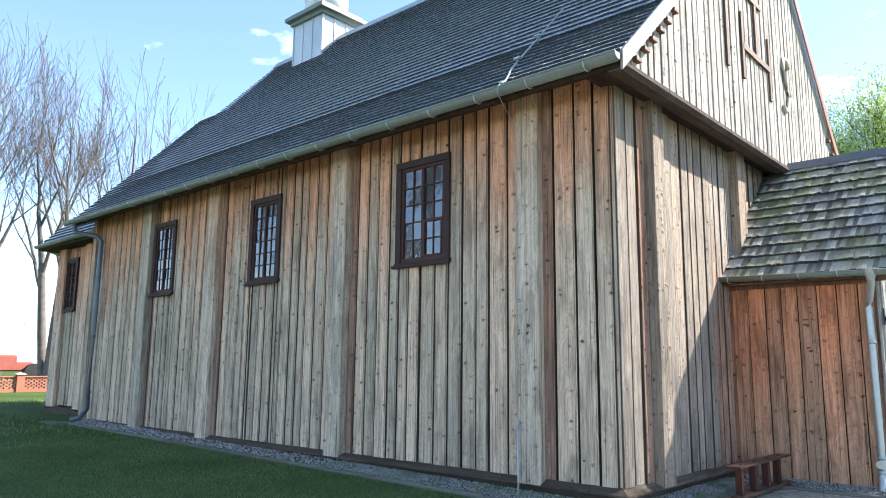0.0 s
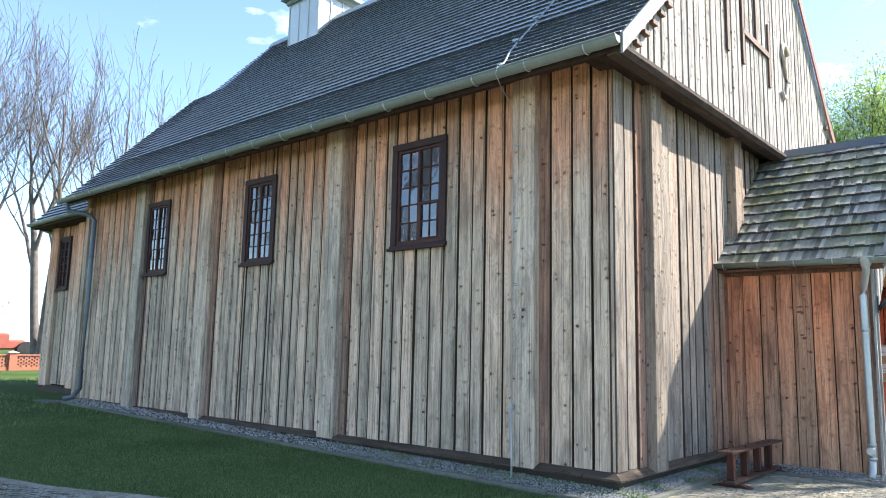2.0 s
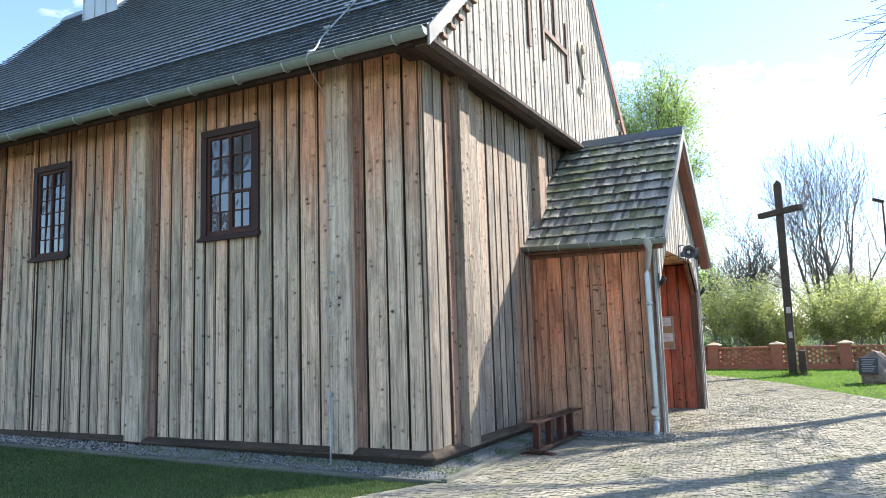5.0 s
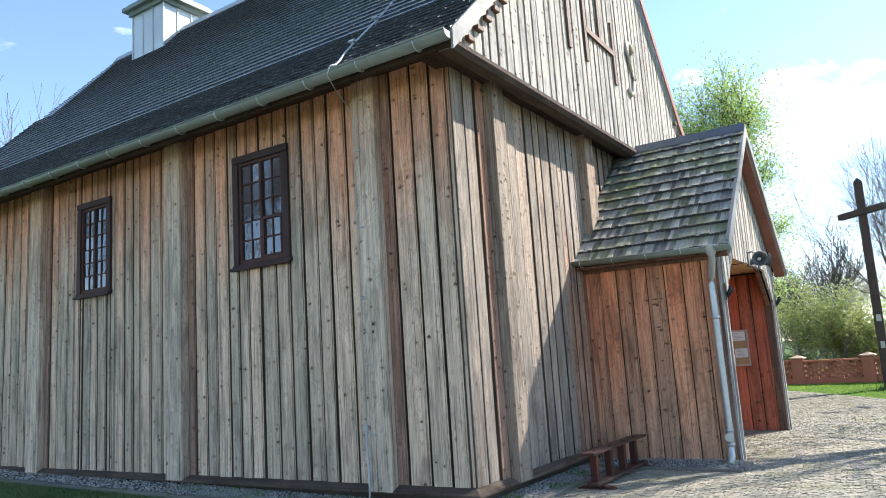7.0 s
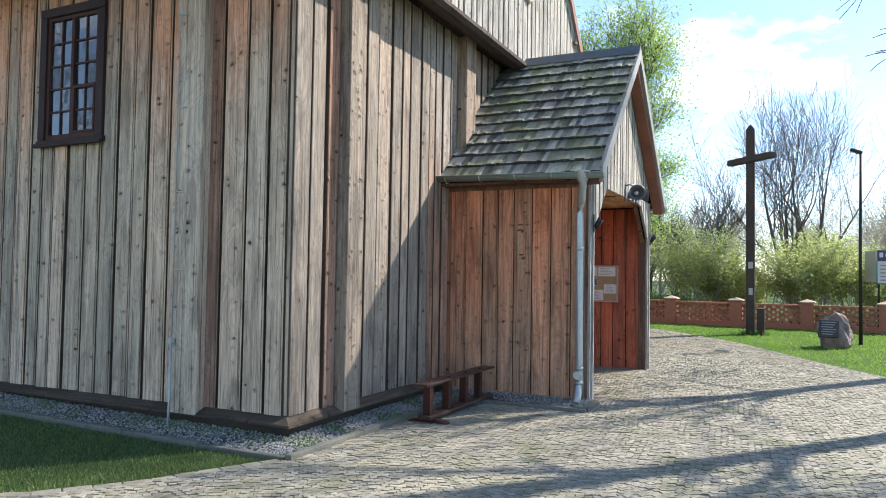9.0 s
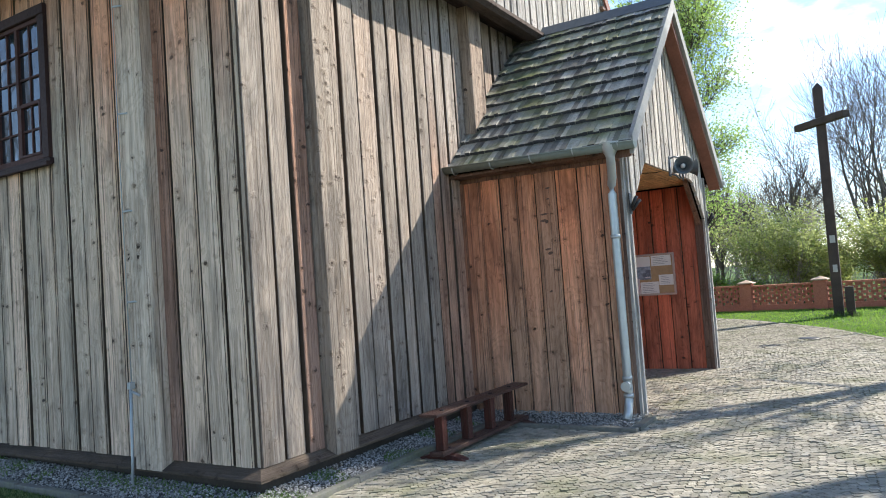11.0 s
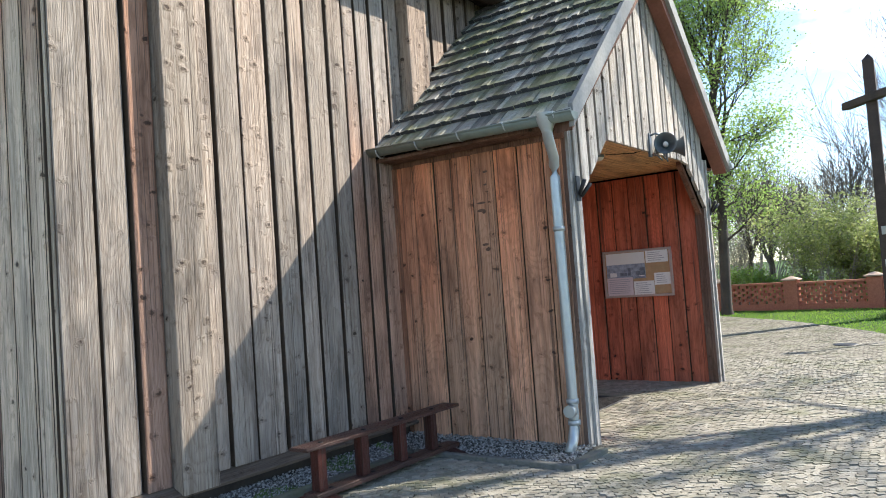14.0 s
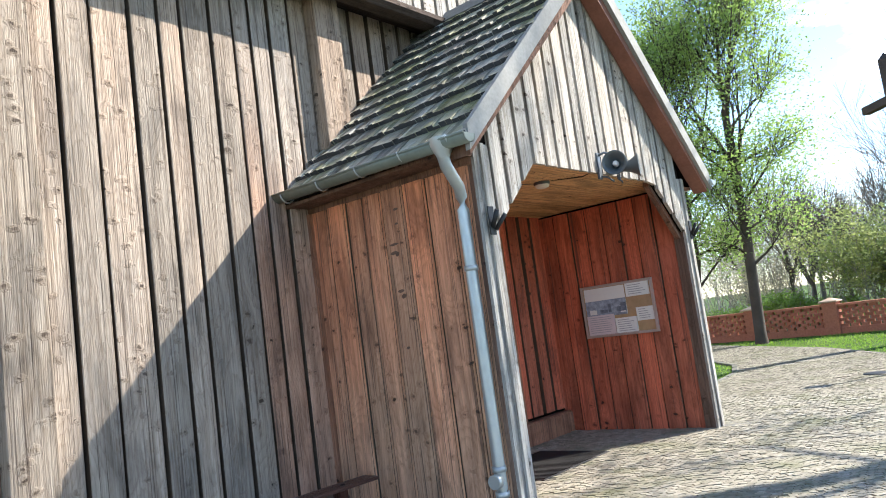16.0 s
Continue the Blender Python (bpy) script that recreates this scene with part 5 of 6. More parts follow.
# advertising board: its words stay plain bars
sg = thing("billboard", (2.7, 28.6, gz(2.7, 28)), "white billboard with a navy header on thin posts behind the fence", "billboard")
part("panel", Build().box(2.30, 3.62, 28.0, 28.06, 1.58, 2.42), M["sign_white"], sg)
part("header", Build().box(2.30, 3.62, 27.985, 28.0, 2.42 - 0.16, 2.60), M["navy"], sg, "navy header band")
part("side_panel", Build().prism([(2.0, 28.6), (2.26, 28.0), (2.29, 28.03), (2.04, 28.62)], 1.6, 2.58, "z"), M["sign_grey"], sg)
part("edge", Build().box(2.27, 2.31, 27.98, 28.06, 1.55, 2.26), M["sign_green"], sg)
part("edge", Build().box(2.27, 3.64, 27.98, 28.06, 1.53, 1.58), M["sign_green"], sg)
for k in range(5):
    part("text_line", Build().box(2.38, 3.45 - 0.12 * (k % 2), 27.985, 28.0, 2.10 - k * 0.115, 2.145 - k * 0.115), M["ink"], sg)
part("text_line", Build().box(2.52, 3.5, 27.972, 27.985, 2.40, 2.50), M["sign_white"], sg)
part("emblem", Build().box(2.36, 2.46, 27.972, 27.985, 2.38, 2.53), M["sign_white"], sg)
for x in (2.35, 3.6):
    part("post", Build().tube([(x, 28.1, 0.0), (x, 28.1, 2.4)], 0.035, 8), M["iron"], sg)

# drain cover in the paving
b = Build().lathe([(0.0, 0.046), (0.17, 0.046), (0.18, 0.042), (0.19, 0.03)], (-1.37, 18.05, gz(-1.4, 18)), 20)
solo("drain_cover", b, M["iron"], "dark round drain cover in the paving", "drain cover")

# ---- openwork brick fence ----
FENCE_Y0 = 26.0


def fence_y(x):
    return 26.0 - 0.10 * (x + 1.7)


def fence_panel_build():
    b = Build()
    w = 1.66
    b.box(0, w, -0.10, 0.10, -0.25, 0.16)
    n = 7
    for k in range(7):
        z0 = 0.165 + k * 0.075
        for i in range(n):
            a = (i + (0.5 if k % 2 else 0)) * w / n
            b.box(max(a - 0.01, 0), min(a + 0.155, w), -0.06, 0.06, z0, z0 + 0.072)
    b.box(0, w, -0.11, 0.11, 0.69, 0.745)
    return b


def fence_pillar_build():
    b = Build()
    b.box(-0.17, 0.17, -0.17, 0.17, -0.25, 0.80, 0.012)
    return b


panel_mesh = fence_panel_build().mesh("lattice_panel", M["brick"])
pillar_mesh = fence_pillar_build().mesh("pillar", M["brick"])
cap_mesh = Build().box(-0.22, 0.22, -0.22, 0.22, 0.80, 0.84, 0.01).add([(-0.21, -0.21, 0.84), (0.21, -0.21, 0.84), (0.21, 0.21, 0.84), (-0.21, 0.21, 0.84), (0, 0, 0.92)], [(0, 1, 4), (1, 2, 4), (2, 3, 4), (3, 0, 4)]).mesh("cap", M["brick_cap"])


def fence_line(start, step, count, turn, label):
    f = thing("brick_fence", start, label, "fence")
    for k in range(count):
        p = Vector(start) + Vector(step) * k
        z = gz(p.x, p.y) - start[2]
        for me, nm in ((pillar_mesh, "pillar"), (cap_mesh, "cap"), (panel_mesh, "lattice_panel")):
            o = new(nm, me)
            o.parent = f
            off = Matrix.Translation((p.x - start[0], p.y - start[1], z)) @ Matrix.Rotation(turn, 4, "Z")
            o.matrix_local = off @ Matrix.Translation((0.17 if nm == "lattice_panel" else 0, 0, 0))
    return f


fence_line((-17.6, fence_y(-17.6), gz(-17.6, 26)), (1.99, -0.10 * 1.99, 0), 16, math.atan2(-0.10, 1.0), "low red brick fence with openwork panels and pale caps")
fence_line((-38.0, 2.0, gz(-38, 8)), (0.0, 1.99, 0), 12, math.pi / 2, "distant low red brick fence with openwork panels")

# ---- trees ----
def grow(b, p, d, length, radius, level, r, tips, spread_a=0.55, kids=(3, 5), up=0.12, min_r=0.004, sides=6):
    """One limb and the limbs that fork from it."""
    pts, radii, q = [Vector(p)], [radius], Vector(p)
    d = Vector(d).normalized()
    n = 5 if level > 1 else 3
    for i in range(n):
        d = (d + Vector((r.uniform(-1, 1), r.uniform(-1, 1), r.uniform(-1, 1))) * 0.13 + Vector((0, 0, up))).normalized()
        q = q + d * (length / n)
        pts.append(q.copy())
        radii.append(max(radius * (1 - 0.62 * (i + 1) / n), min_r))
    b.tube(pts, radii, sides if level > 2 else (4 if level > 0 else 3), caps=False)
    if level == 0:
        tips.append((pts[-1], d.copy()))
        tips.append((pts[len(pts) // 2], d.copy()))
        return
    k = r.randint(*kids)
    for i in range(k):
        t = 0.35 + 0.65 * (i + r.random() * 0.7) / k
        seg = min(int(t * n), n - 1)
        base = pts[seg].lerp(pts[seg + 1], t * n - seg if t < 1 else 1.0)
        ang = r.uniform(0, 2 * math.pi)
        side = d.orthogonal().normalized()
        side = (Matrix.Rotation(ang, 3, d) @ side)
        nd = (d + side * r.uniform(spread_a * 0.7, spread_a * 1.5)).normalized()
        grow(b, base, nd, length * r.uniform(0.55, 0.8), max(radii[seg] * r.uniform(0.5, 0.68), min_r), level - 1, r, tips, spread_a, kids, up, min_r, sides)
    grow(b, pts[-1], d, length * 0.7, radii[-1], level - 1, r, tips, spread_a, kids, up, min_r, sides)


def leaves(b, tips, per, size, jitter, r):
    for p, d in tips:
        for _ in range(per):
            c = p + Vector((r.gauss(0, 1), r.gauss(0, 1), r.gauss(0, 0.8))) * jitter
            u = Vector((r.uniform(-1, 1), r.uniform(-1, 1), r.uniform(-0.6, 0.6))).normalized()
            w = u.orthogonal().normalized()
            w = Matrix.Rotation(r.uniform(0, 6.28), 3, u) @ w
            s = size * r.uniform(0.6, 1.25)
            b.add([c - u * s * 0.5, c + w * s * 0.32, c + u * s * 0.55, c - w * s * 0.32], [(0, 1, 2, 3)])


def tree(name, at, height, stems, seed, label, level=4, leaf=None, per=0, size=0.1, jitter=0.25, radius=0.16, trunk=0.35, lean=0.18, spread_a=0.5, kids=(3, 4), bark="bark", min_r=0.006, group="", limbs=0):
    r = random.Random(seed)
    t = thing(name, (0, 0, 0), label, "tree", group)
    tb, lb, tips = Build(), Build(), []
    for s in range(stems):
        a = 2 * math.pi * s / stems + r.random()
        ln = lean * (1 if stems > 1 else 0.2)
        base = Vector((math.cos(a) * 0.12 * (stems > 1), math.sin(a) * 0.12 * (stems > 1), -0.15))
        top = base + Vector((math.cos(a) * ln, math.sin(a) * ln, 1.0)) * height * trunk
        mid = base.lerp(top, 0.5) + Vector((r.uniform(-1, 1), r.uniform(-1, 1), 0)) * 0.08
        tb.tube([base, base + (top - base) * 0.06, mid, top], [radius * 1.5, radius * 1.12, radius * 0.92, radius * 0.78], 9, caps=False)
        n = 4 if stems == 1 else 2
        for k in range(n):
            ang = a + 2 * math.pi * k / n + r.uniform(-0.4, 0.4)
            d = Vector((math.cos(ang) * spread_a * 0.9 + math.cos(a) * ln, math.sin(ang) * spread_a * 0.9 + math.sin(a) * ln, 1.0))
            st = mid.lerp(top, r.uniform(0.45, 1.0))
            grow(lb, st, d, height * (1 - trunk) * r.uniform(0.42, 0.52), radius * 0.55, level - 1, r, tips, spread_a, kids, 0.10, min_r)
        for k in range(limbs):
            f = 0.36 + 0.62 * k / max(limbs - 1, 1)
            ang = k * 2.4 + r.uniform(-0.5, 0.5)
            st = base.lerp(mid, f * 2) if f < 0.5 else mid.lerp(top, f * 2 - 1)
            grow(lb, st, (math.cos(ang), math.sin(ang), r.uniform(0.25, 0.7)), height * 0.10 * r.uniform(0.8, 1.2), radius * 0.34, level - 2, r, tips, spread_a, kids, 0.04, min_r)
        grow(lb, top, top - base, height * (1 - trunk) * 0.5, radius * 0.76, level - 1, r, tips, spread_a, kids, 0.12, min_r)
    part("trunk", tb, M[bark], t)
    part("branchwork", lb, M[bark], t, "fine branching limbs", "stuff")
    if leaf:
        cb = Build()
        leaves(cb, tips, per, size, jitter, r)
        part("crown", cb, M[leaf], t, "open crown of small leaves")
    t.matrix_world = Matrix.Translation(at)
    return t


# leafy tree beyond the porch, and its neighbour
tree("leafy_tree", (-5.1, 25.0, gz(-5, 25)), 9.6, 1, 13, "tree in fresh light-green spring leaf by the fence", 5, "leaf", 8, 0.08, 0.36, 0.13, 0.60, 0.1, 0.62, (2, 4), "bark_dark", 0.006, limbs=12)
tree("leafy_tree", (-6.6, 25.2, gz(-6, 25)), 8.8, 1, 17, "second tree in fresh spring leaf by the fence", 5, "leaf", 8, 0.08, 0.36, 0.13, 0.55, 0.1, 0.66, (2, 4), "bark_dark", 0.006, limbs=12)
# many-stemmed bare tree behind the cross
big = tree("bare_tree", (0.0, 36.0, gz(0, 26)), 8.6, 4, 21, "many-stemmed bare tree behind the bushes", 5, None, radius=0.12, trunk=0.28, lean=0.24, spread_a=0.72, kids=(2, 3), bark="bark", min_r=0.006)
b2 = tree("bare_tree", (5.6, 44.0, gz(0, 26)), 5.8, 1, 22, "slender bare roadside tree", 4, None, radius=0.12, trunk=0.4, lean=0.15, spread_a=0.6, kids=(3, 4), min_r=0.010)
copy_thing(b2, pose(8.6, 46.0, 0.1, 0, 0, 80))
copy_thing(b2, pose(-7.5, 42.0, 0.1, 0, 0, 200))
for x, y, a, k in ((-5.3, 31.6, 20, 0.8), (-4.4, 32.2, 150, 0.7), (-6.3, 33.0, 260, 0.9), (-3.2, 35.5, 75, 1.0), (4.6, 37.0, 300, 1.1), (-8.2, 34.5, 120, 1.0)):
    copy_thing(b2, pose(x, y, 0.12, 0, 0, a) @ Matrix.Diagonal((k, k, k, 1)))
# bare trees beyond the chancel
l1 = tree("bare_tree", (-40.0, 13.8, 0.2), 15.6, 2, 31, "tall bare tree with fine twigs beyond the church", 5, None, radius=0.22, trunk=0.42, lean=0.12, spread_a=0.55, kids=(2, 3), bark="bark", min_r=0.010)
l2 = tree("bare_tree", (-40.0, 17.0, 0.2), 16.2, 1, 32, "tall bare tree with fine twigs beyond the church", 5, None, radius=0.24, trunk=0.42, lean=0.06, spread_a=0.62, kids=(2, 3), bark="bark", min_r=0.010)
copy_thing(l2, pose(-41.0, 10.4, 0.2, 0, 0, 140))
copy_thing(l1, pose(-46.0, 25.5, 0.2, 0, 0, 60))
copy_thing(b2, pose(-56.0, 13.0, 0.2, 0, 0, 250) @ Matrix.Diagonal((1.5, 1.5, 1.4, 1)))
# tall trees beside the path: their shadows and branch ends come into view
s1 = tree("bare_tree", (5.4, 20.7, gz(5, 20)), 15.5, 1, 41, "tall bare tree beside the path casting long shadows", 4, None, radius=0.19, trunk=0.68, lean=0.1, spread_a=0.66, kids=(2, 4), min_r=0.008)
b = Build()
r_l, ends = random.Random(77), []
grow(b, (5.4, 20.7, 10.2), (-1.0, -0.05, 0.0), 2.1, 0.06, 3, r_l, ends, 0.6, (4, 5), -0.05, 0.009)
grow(b, (5.4, 20.7, 8.4), (-1.0, 0.1, -0.15), 1.8, 0.05, 3, r_l, ends, 0.6, (3, 4), -0.04, 0.009)
part("overhanging_limbs", b, M["bark_dark"], s1, "drooping bare limbs with budding twigs")
s2 = tree("bare_tree", (8.0, 17.0, gz(8, 17)), 14.0, 2, 42, "tall bare tree beside the path casting long shadows", 5, None, radius=0.16, trunk=0.55, lean=0.12, spread_a=0.6, kids=(2, 4), min_r=0.008)
copy_thing(s1, pose(5.3, 16.2, 0.03, 0, 0, 70))
# bare trees south of the path, which the window panes mirror
for x, y, a in ((-16.0, -15.0, 100), (-26.0, -11.0, 210), (-31.0, -14.0, 300), (-37.0, -8.5, 20), (-43.0, -5.5, 150)):
    copy_thing(s2, pose(x, y, 0.0, 0, 0, a))


def bush(at, size, seed, leaf, count, label, leaf_size=0.09, height=1.0):
    r = random.Random(seed)
    t = thing("bush", (0, 0, 0), label, "bush")
    sb, cb, tips = Build(), Build(), []
    for k in range(16):
        a = r.uniform(0, 6.28)
        lean_ = r.uniform(0.15, 0.75)
        grow(sb, (math.cos(a) * 0.25 * size, math.sin(a) * 0.25 * size, -0.1), (math.cos(a) * lean_, math.sin(a) * lean_, 1.0), size * height * r.uniform(0.75, 1.15), 0.025, 2, r, tips, 0.5, (3, 4), 0.05, 0.006, 4)
    leaves(cb, tips, max(1, count // max(len(tips), 1)), leaf_size, 0.10 * size, r)
    part("branchwork", sb, M["bark_hazed"], t, "", "stuff")
    part("foliage", cb, M[leaf], t, "small yellow-green leaves")
    t.matrix_world = Matrix.Translation(at)
    return t


bush((-3.2, 29.6, 0.14), 1.45, 51, "leaf_bush", 17000, "rounded yellow-green bush behind the fence", 0.09, 1.05)
bush((-2.0, 30.8, 0.14), 1.05, 54, "leaf_bush", 11000, "rounded yellow-green bush behind the fence", 0.09, 0.95)
bush((0.35, 29.8, 0.14), 1.4, 52, "leaf_bush", 17000, "pale flowering bush behind the fence", 0.09, 1.0)
bush((1.95, 30.4, 0.14), 1.25, 53, "leaf_bush", 14000, "pale flowering bush behind the fence", 0.09, 0.95)
bx = bush((4.8, 31.5, 0.14), 1.5, 55, "leaf_dull", 5000, "dull green bush behind the billboard", 0.075)
copy_thing(bx, pose(-7.4, 33.0, 0.14, 0, 0, 90))
copy_thing(bx, pose(7.6, 33.5, 0.14, 0, 0, 190))
# green undergrowth along the back of the fence
un = bush((-5.4, 28.6, 0.14), 0.75, 57, "leaf_low", 9000, "low fresh-green undergrowth behind the fence", 0.07, 0.8)
for k in range(10):
    x = -16.0 + k * 2.3
    copy_thing(un, pose(x + rng.uniform(-0.5, 0.5), 28.6 - 0.1 * x * 0.5 + rng.uniform(0.0, 4.5), 0.12, 0, 0, rng.uniform(0, 360)) @ Matrix.Diagonal((1.2, 1.2, rng.uniform(0.4, 0.8), 1)))
# distant scrub: bare and budding thickets
th = bush((-10.5, 44.0, 0.14), 2.6, 56, "leaf_dull", 5000, "distant thicket of grey twigs and buds", 0.08, 1.35)
for k in range(26):
    x = -40 + k * 2.7
    copy_thing(th, pose(x + rng.uniform(-1, 1), 50 + rng.uniform(-5, 9), 0.14, 0, 0, rng.uniform(0, 360)) @ Matrix.Diagonal((1.2, 1.2, rng.uniform(0.65, 1.1), 1)))
for k in range(8):
    x = -22 + k * 4.6
    copy_thing(th, pose(x + rng.uniform(-1, 1), 40 + rng.uniform(-2, 3), 0.14, 0, 0, rng.uniform(0, 360)) @ Matrix.Diagonal((0.9, 0.9, rng.uniform(0.55, 1.0), 1)))
for k in range(9):
    copy_thing(b2, pose(-34 + k * 7 + rng.uniform(-3, 3), 62 + rng.uniform(-4, 10), 0.14, 0, 0, rng.uniform(0, 360)) @ Matrix.Diagonal((1.3, 1.3, 1.2, 1)))
for k in range(7):
    copy_thing(th, pose(-66 + rng.uniform(-4, 4), -4 + k * 6, 0.2, 0, 0, rng.uniform(0, 360)))

# red farm machine far beyond the chancel
fm = thing("farm_machine", (-50.0, 15.0, 0.2), "distant red farm machine behind the fence", "farm machine")
part("body", Build().box(-50.8, -49.2, 13.4, 15.4, 1.0, 2.0, 0.1), M["red_paint"], fm)
part("hood", Build().box(-50.6, -49.4, 15.4, 16.4, 1.0, 1.6, 0.1), M["red_paint"], fm)
for y in (13.6, 16.4):
    part("wheel", Build().tube([(-49.3, y, 0.85), (-48.9, y, 0.85)], 0.65, 16), M["rubber"], fm)

# ---- kerbs and edging ----
def kerb_run(name, pts, w, h, top, label, length=1.0, mat_="kerb"):
    k_ = thing(name, (pts[0][0], pts[0][1], 0), label, "kerb", kind="structure")
    for (x0, y0), (x1, y1) in zip(pts[:-1], pts[1:]):
        d = Vector((x1 - x0, y1 - y0))
        n = max(1, round(d.length / length))
        ang = math.atan2(d.y, d.x)
        for i in range(n):
            L = d.length / n
            px, py = x0 + d.x * (i + 0.5) / n, y0 + d.y * (i + 0.5) / n
            b = Build().box(-L / 2 + 0.004, L / 2 - 0.004, -w / 2, w / 2, -h, 0, 0.006)
            b.move(Matrix.Translation((px, py, gz(px, py) + top + rng.uniform(-0.004, 0.004))) @ Matrix.Rotation(ang + rng.uniform(-0.006, 0.006), 4, "Z"))
            part("kerb_stone", b, M[mat_], k_)


kerb_run("gravel_kerb", [(-18.4, 6.46), (-3.84, 6.46)], 0.07, 0.2, 0.05, "narrow concrete kerb between lawn and gravel")
kerb_run("gravel_kerb", [(-3.80, 6.43), (-3.80, 9.85)], 0.07, 0.2, 0.075, "narrow concrete kerb beside the gable gravel")
kerb_run("gravel_kerb", [(-3.76, 9.85), (-2.17, 9.85)], 0.07, 0.2, 0.075, "narrow concrete kerb beside the porch gravel")
kerb_run("gravel_kerb", [(-2.20, 9.89), (-2.20, 10.45)], 0.09, 0.2, 0.075, "narrow concrete kerb beside the porch gravel")
kerb_run("lawn_edging", LAWN_EDGE[:-1] + [(-3.86, 6.40)], 0.11, 0.2, 0.035, "row of stone edging setts along the lawn", 0.2, "sett_one")
kerb_run("lawn_edging", [(-3.7, 14.9)] + FAR_LEFT[1:], 0.1, 0.2, 0.04, "pale stone edging along the curved lawn", 0.5)
kerb_run("lawn_edging", FAR_RIGHT, 0.1, 0.2, 0.03, "pale stone edging along the far lawn", 0.5)
b = Build().box(-2.38, -1.98, 14.26, 14.62, -0.05, 0.05, 0.01)
solo("drain_stone", b, M["kerb"], "pale concrete slab at the porch corner", "slab")

# ---- gravel ----
def heap(x, y):
    """The gravel lies banked against the boards."""
    near = math.hypot(max(x - XC, 0.0), max(YC - y, 0.0))
    if x > XC and y > 9.9:
        near = 10.42 - y
    return 0.026 + 0.062 * min(max((0.52 - near) / 0.44, 0.0), 1.0)


def gravel(name, zones, per_m2, size, label, seed):
    r = random.Random(seed)
    b = Build()
    for x0, x1, y0, y1 in zones:
        n = int((x1 - x0) * (y1 - y0) * per_m2)
        for _ in range(n):
            x, y = r.uniform(x0, x1), r.uniform(y0, y1)
            s = size * r.uniform(0.55, 1.25)
            z = gz(x, y) + heap(x, y) + 0.004 + r.uniform(0, 0.012)
            q = Euler((r.uniform(-0.6, 0.6), r.uniform(-0.6, 0.6), r.uniform(0, 6.28))).to_matrix()
            vs = [q @ Vector(v) + Vector((x, y, z)) for v in ((s, 0, 0), (-s * 0.9, 0, 0), (0, s * 0.7, 0), (0, -s * 0.75, 0), (s * 0.1, 0, s * 0.55), (0, 0, -s * 0.5))]
            b.add(vs, [(0, 2, 4), (2, 1, 4), (1, 3, 4), (3, 0, 4), (2, 0, 5), (1, 2, 5), (3, 1, 5), (0, 3, 5)])
    return solo(name, b, M["gravel"], label, "gravel", "stuff")


b = Build()
for k in range(29):
    x0, x1 = -18.4 + k * 0.487, -18.4 + (k + 1) * 0.487
    b.add([(x0, 6.46, gz(x0, 6.5) + 0.026), (x1, 6.46, gz(x1, 6.5) + 0.026), (x1, 6.93, gz(x1, 6.5) + 0.082), (x0, 6.93, gz(x0, 6.5) + 0.082)], [(0, 1, 2, 3)])
b.prism([(-4.3, -0.05), (-3.80, -0.05), (-3.80, 0.02), (-4.2, 0.08), (-4.3, 0.08)], 6.98, 9.9, "y")
b.add([(-4.24, 6.98, 0.076), (-3.8, 6.98, 0.02), (-3.8, 6.46, 0.02), (-4.28, 6.46, 0.026)], [(1, 0, 2), (2, 0, 3)])
b.prism([(9.90, -0.05), (10.5, -0.05), (10.5, 0.08), (10.36, 0.08), (9.90, 0.02)], -4.2, -2.22, "x")
solo("gravel_bed", b, M["gravel_bed"], "grey bed under the wall-side gravel", "ground", "structure")
gravel("gravel", [(-4.2, -3.83, 6.5, 9.85), (-4.2, -2.24, 9.88, 10.42)], 4200, 0.013, "white and grey gravel strip along the gable and porch", 3)
gravel("gravel", [(-9.0, -3.85, 6.5, 6.9)], 3300, 0.014, "white and grey gravel strip along the side wall", 4)
gravel("gravel", [(-18.2, -9.0, 6.5, 6.9)], 900, 0.024, "white and grey gravel strip along the side wall", 5)


# ---- grass and weeds ----
def blades(name, spots, h, w, mat_, label, r, banked=False):
    b = Build()
    for x, y, k in spots:
        a = r.uniform(0, 6.28)
        hh = h * r.uniform(0.5, 1.3) * k
        dx_, dy_ = math.cos(a) * w, math.sin(a) * w
        lx, ly = r.gauss(0, 0.35) * hh, r.gauss(0, 0.35) * hh
        z = gz(x, y) - 0.004 + (heap(x, y) if banked else 0.0)
        b.v += [(x - dx_, y - dy_, z), (x + dx_, y + dy_, z), (x + lx, y + ly, z + hh)]
        o = len(b.v)
        b.f.append((o - 3, o - 2, o - 1))
        b.smooth.append(False)
    return solo(name, b, M[mat_], label, "grass", "stuff")


r5 = random.Random(5)
spots = []
LAWN = LAWN_EDGE[:-1] + [(-3.9, 6.36), (-3.9, 6.42), (-15.0, 6.42)]
while len(spots) < 110000:
    x = -3.9 - 11.0 * r5.random() ** 1.5
    y = r5.uniform(1.2, 6.42)
    if inside(x, y, LAWN):
        spots.append((x, y, 1.0))
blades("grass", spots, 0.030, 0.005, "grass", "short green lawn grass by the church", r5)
spots = []
while len(spots) < 14000:
    x, y = r5.uniform(-30, -14.5), r5.uniform(-4, 12)
    if not (x > -26 and y > 6.6):
        spots.append((x, y, 1.3))
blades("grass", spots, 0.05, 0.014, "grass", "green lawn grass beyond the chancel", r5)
spots = []
while len(spots) < 60000:
    x, y = r5.uniform(-14, 7), r5.uniform(14.5, 26.0)
    if not inside(x, y, PAVED) and not (x < -3.9 and y < 16.4):
        spots.append((x, y, 1.0))
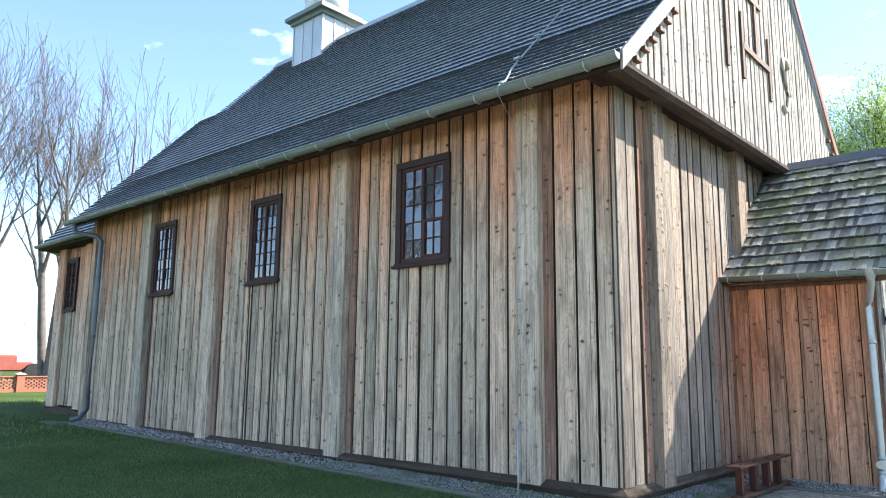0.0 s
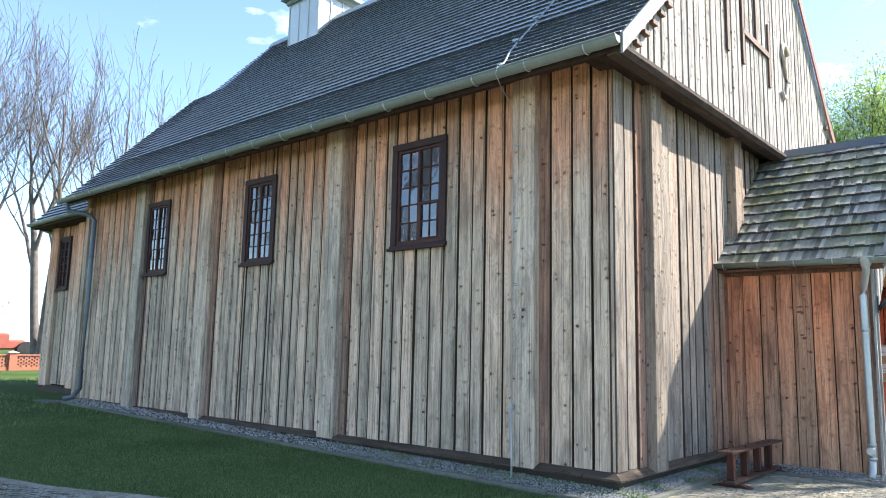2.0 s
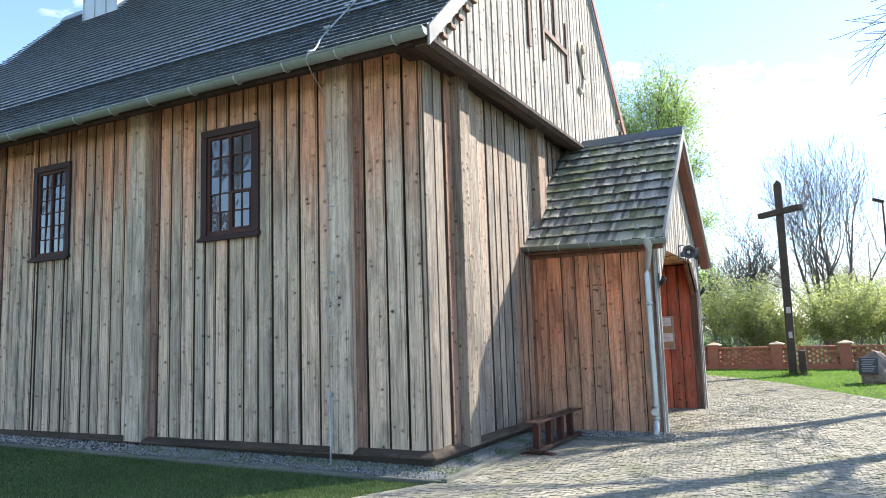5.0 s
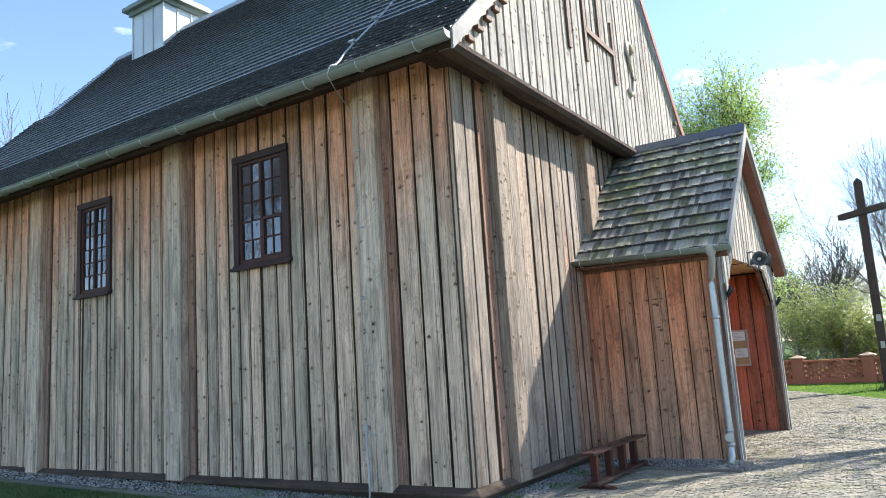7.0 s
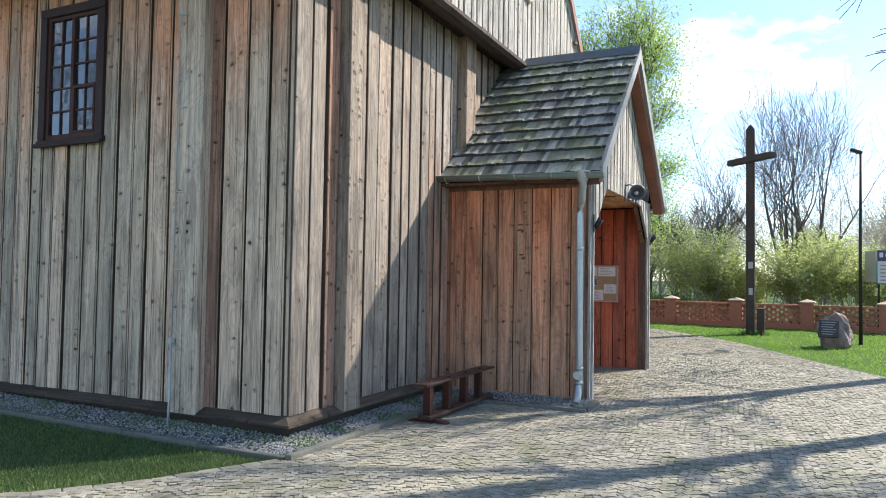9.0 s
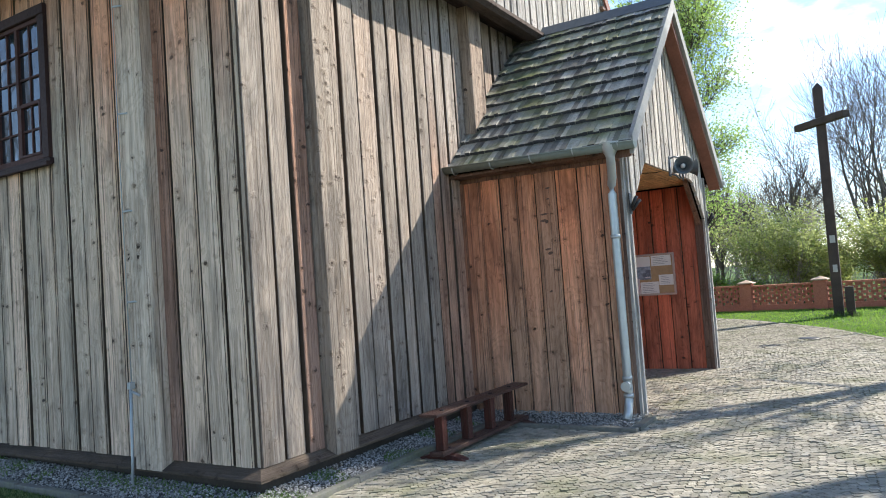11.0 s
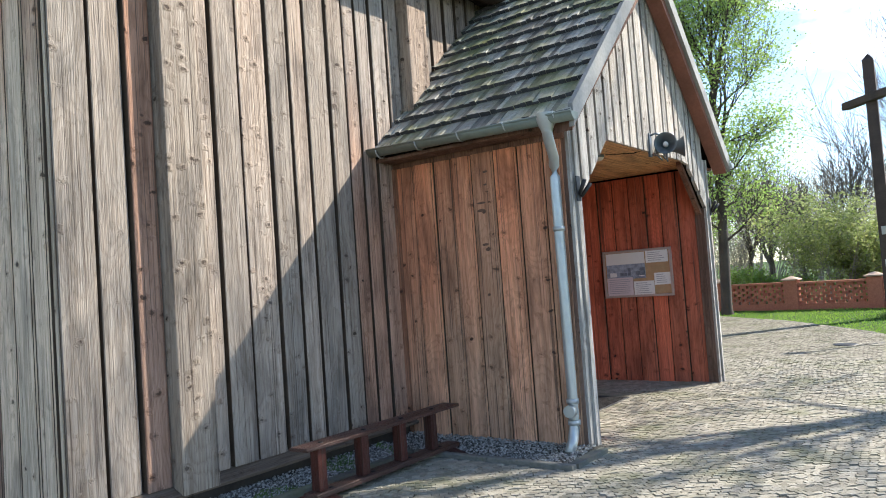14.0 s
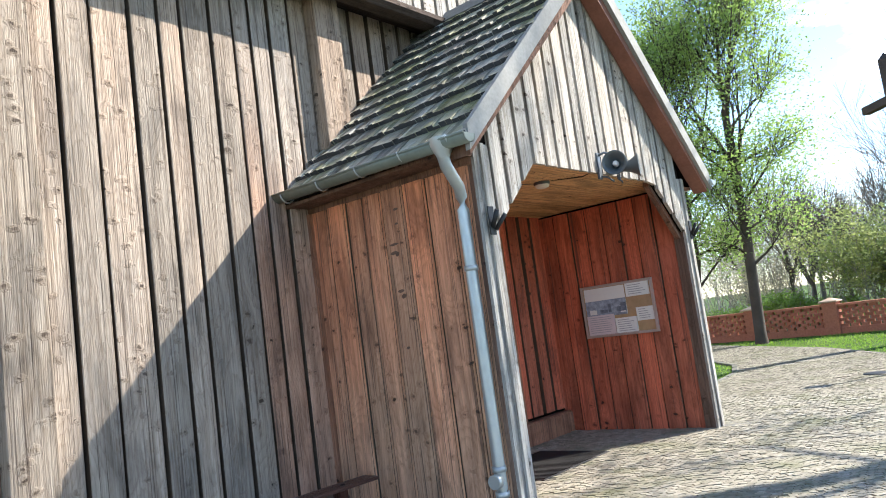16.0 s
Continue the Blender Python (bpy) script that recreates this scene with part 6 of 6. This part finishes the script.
blades("grass", spots, 0.042, 0.011, "grass_far", "lawn grass before the fence, painted bright green as sunlit", r5)
spots = [(r5.uniform(-3.9, -3.35) if r5.random() < 0.5 else r5.gauss(-3.8, 0.05), r5.uniform(6.8, 10.0), r5.uniform(0.4, 1.2)) for _ in range(1500)]
spots += [(r5.gauss(-4.02, 0.08), r5.gauss(8.2, 0.5), 1.0) for _ in range(700)]
spots += [(-1.05 + r5.gauss(0, 0.22), 23.1 + r5.gauss(0, 0.15), 3.5) for _ in range(300)]
spots += [(r5.gauss(-3.86, 0.035), r5.uniform(6.5, 9.8), 0.8) for _ in range(1600)]
banks = [(r5.uniform(-4.18, -3.84), r5.uniform(6.5, 9.85), r5.uniform(0.4, 0.9)) for _ in range(6500)]
banks += [(r5.uniform(-9.0, -3.9), r5.uniform(6.5, 6.9), r5.uniform(0.4, 0.9)) for _ in range(5000)]
banks = [(x, y, k) for x, y, k in banks if noise.noise(Vector((x * 2.1, y * 2.1, 4.0))) > 0.0]
blades("weeds", banks, 0.045, 0.009, "weed", "small green weeds growing through the gravel", r5, True)
spots += [(r5.gauss(-3.3, 0.35), r5.uniform(8.0, 10.2), 0.5) for _ in range(5200)]
blades("weeds", [(x, y, k * 1.0) for x, y, k in spots], 0.045, 0.007, "weed", "small green weeds in the gravel and joints", r5)

# ---- setts ----
r6 = random.Random(6)
UX, UY = Vector((0.80, 0.60)), Vector((-0.60, 0.80))
WP, WR = 0.063, 0.056
far_v, far_f = [], []
near_mesh = []
for k in range(6):
    q = random.Random(60 + k)
    hw, hr = WP * 0.5 - 0.001, WR * 0.5 - 0.0015
    j = lambda: q.uniform(-0.006, 0.006)
    lo = [(-hw + j(), -hr + j(), -0.02), (hw + j(), -hr + j(), -0.02), (hw + j(), hr + j(), -0.02), (-hw + j(), hr + j(), -0.02)]
    mid = [(x, y, 0.012) for x, y, z in lo]
    up = [(x * 0.95, y * 0.94, 0.022 + q.uniform(-0.003, 0.003)) for x, y, z in lo]
    bb = Build().add(lo + mid + up, [(8, 9, 10, 11)] + [(a * 4 + i, a * 4 + (i + 1) % 4, a * 4 + 4 + (i + 1) % 4, a * 4 + 4 + i) for a in (0, 1) for i in range(4)])
    near_mesh.append((bb, bb.mesh("sett", M["sett_one"])))
count_near = 0
for j in range(-205, 575):
    for i in range(-295, 450):
        u = i * WP + (0.5 * WP if j % 2 else 0)
        v = j * WR + 0.045 * math.sin(u * 5.6) + 0.010 * math.sin(u * 13 + j * 1.7)
        x, y = UX.x * u + UY.x * v, UX.y * u + UY.y * v
        if x > 9.0 or not inside(x, y, PAVED):
            continue
        bb, me = near_mesh[r6.randrange(6)]
        ang = math.atan2(UX.y + 0.25 * math.cos(u * 5.6) * UY.y, UX.x + 0.25 * math.cos(u * 5.6) * UY.x) + r6.uniform(-0.07, 0.07)
        z = gz(x, y) + 0.012 + r6.uniform(-0.004, 0.004)
        if -3.2 < x < -1.7 and 7.9 < y < 9.5 and count_near < 300:
            o = new("sett", me)
            o.matrix_world = Matrix.Translation((x, y, z)) @ Matrix.Rotation(ang, 4, "Z")
            o.parent = pavement
            count_near += 1
        else:
            c, s = math.cos(ang), math.sin(ang)
            o = len(far_v)
            far_v += [(x + c * px - s * py, y + s * px + c * py, z + pz) for px, py, pz in bb.v[4:]]
            far_f.append((o + 4, o + 5, o + 6, o + 7))
            if 2.0 < y < 16.5 and -8.0 < x < 5.0:
                far_f += [(o + a, o + (a + 1) % 4, o + 4 + (a + 1) % 4, o + 4 + a) for a in range(4)]
me = bpy.data.meshes.new("setts")
me.from_pydata(far_v, [], far_f)
me.materials.append(M["sett"])
o = new("setts", me)
o.parent = pavement
tagged(o, "pale grey stone setts laid in wavy rows", "", "", "stuff")
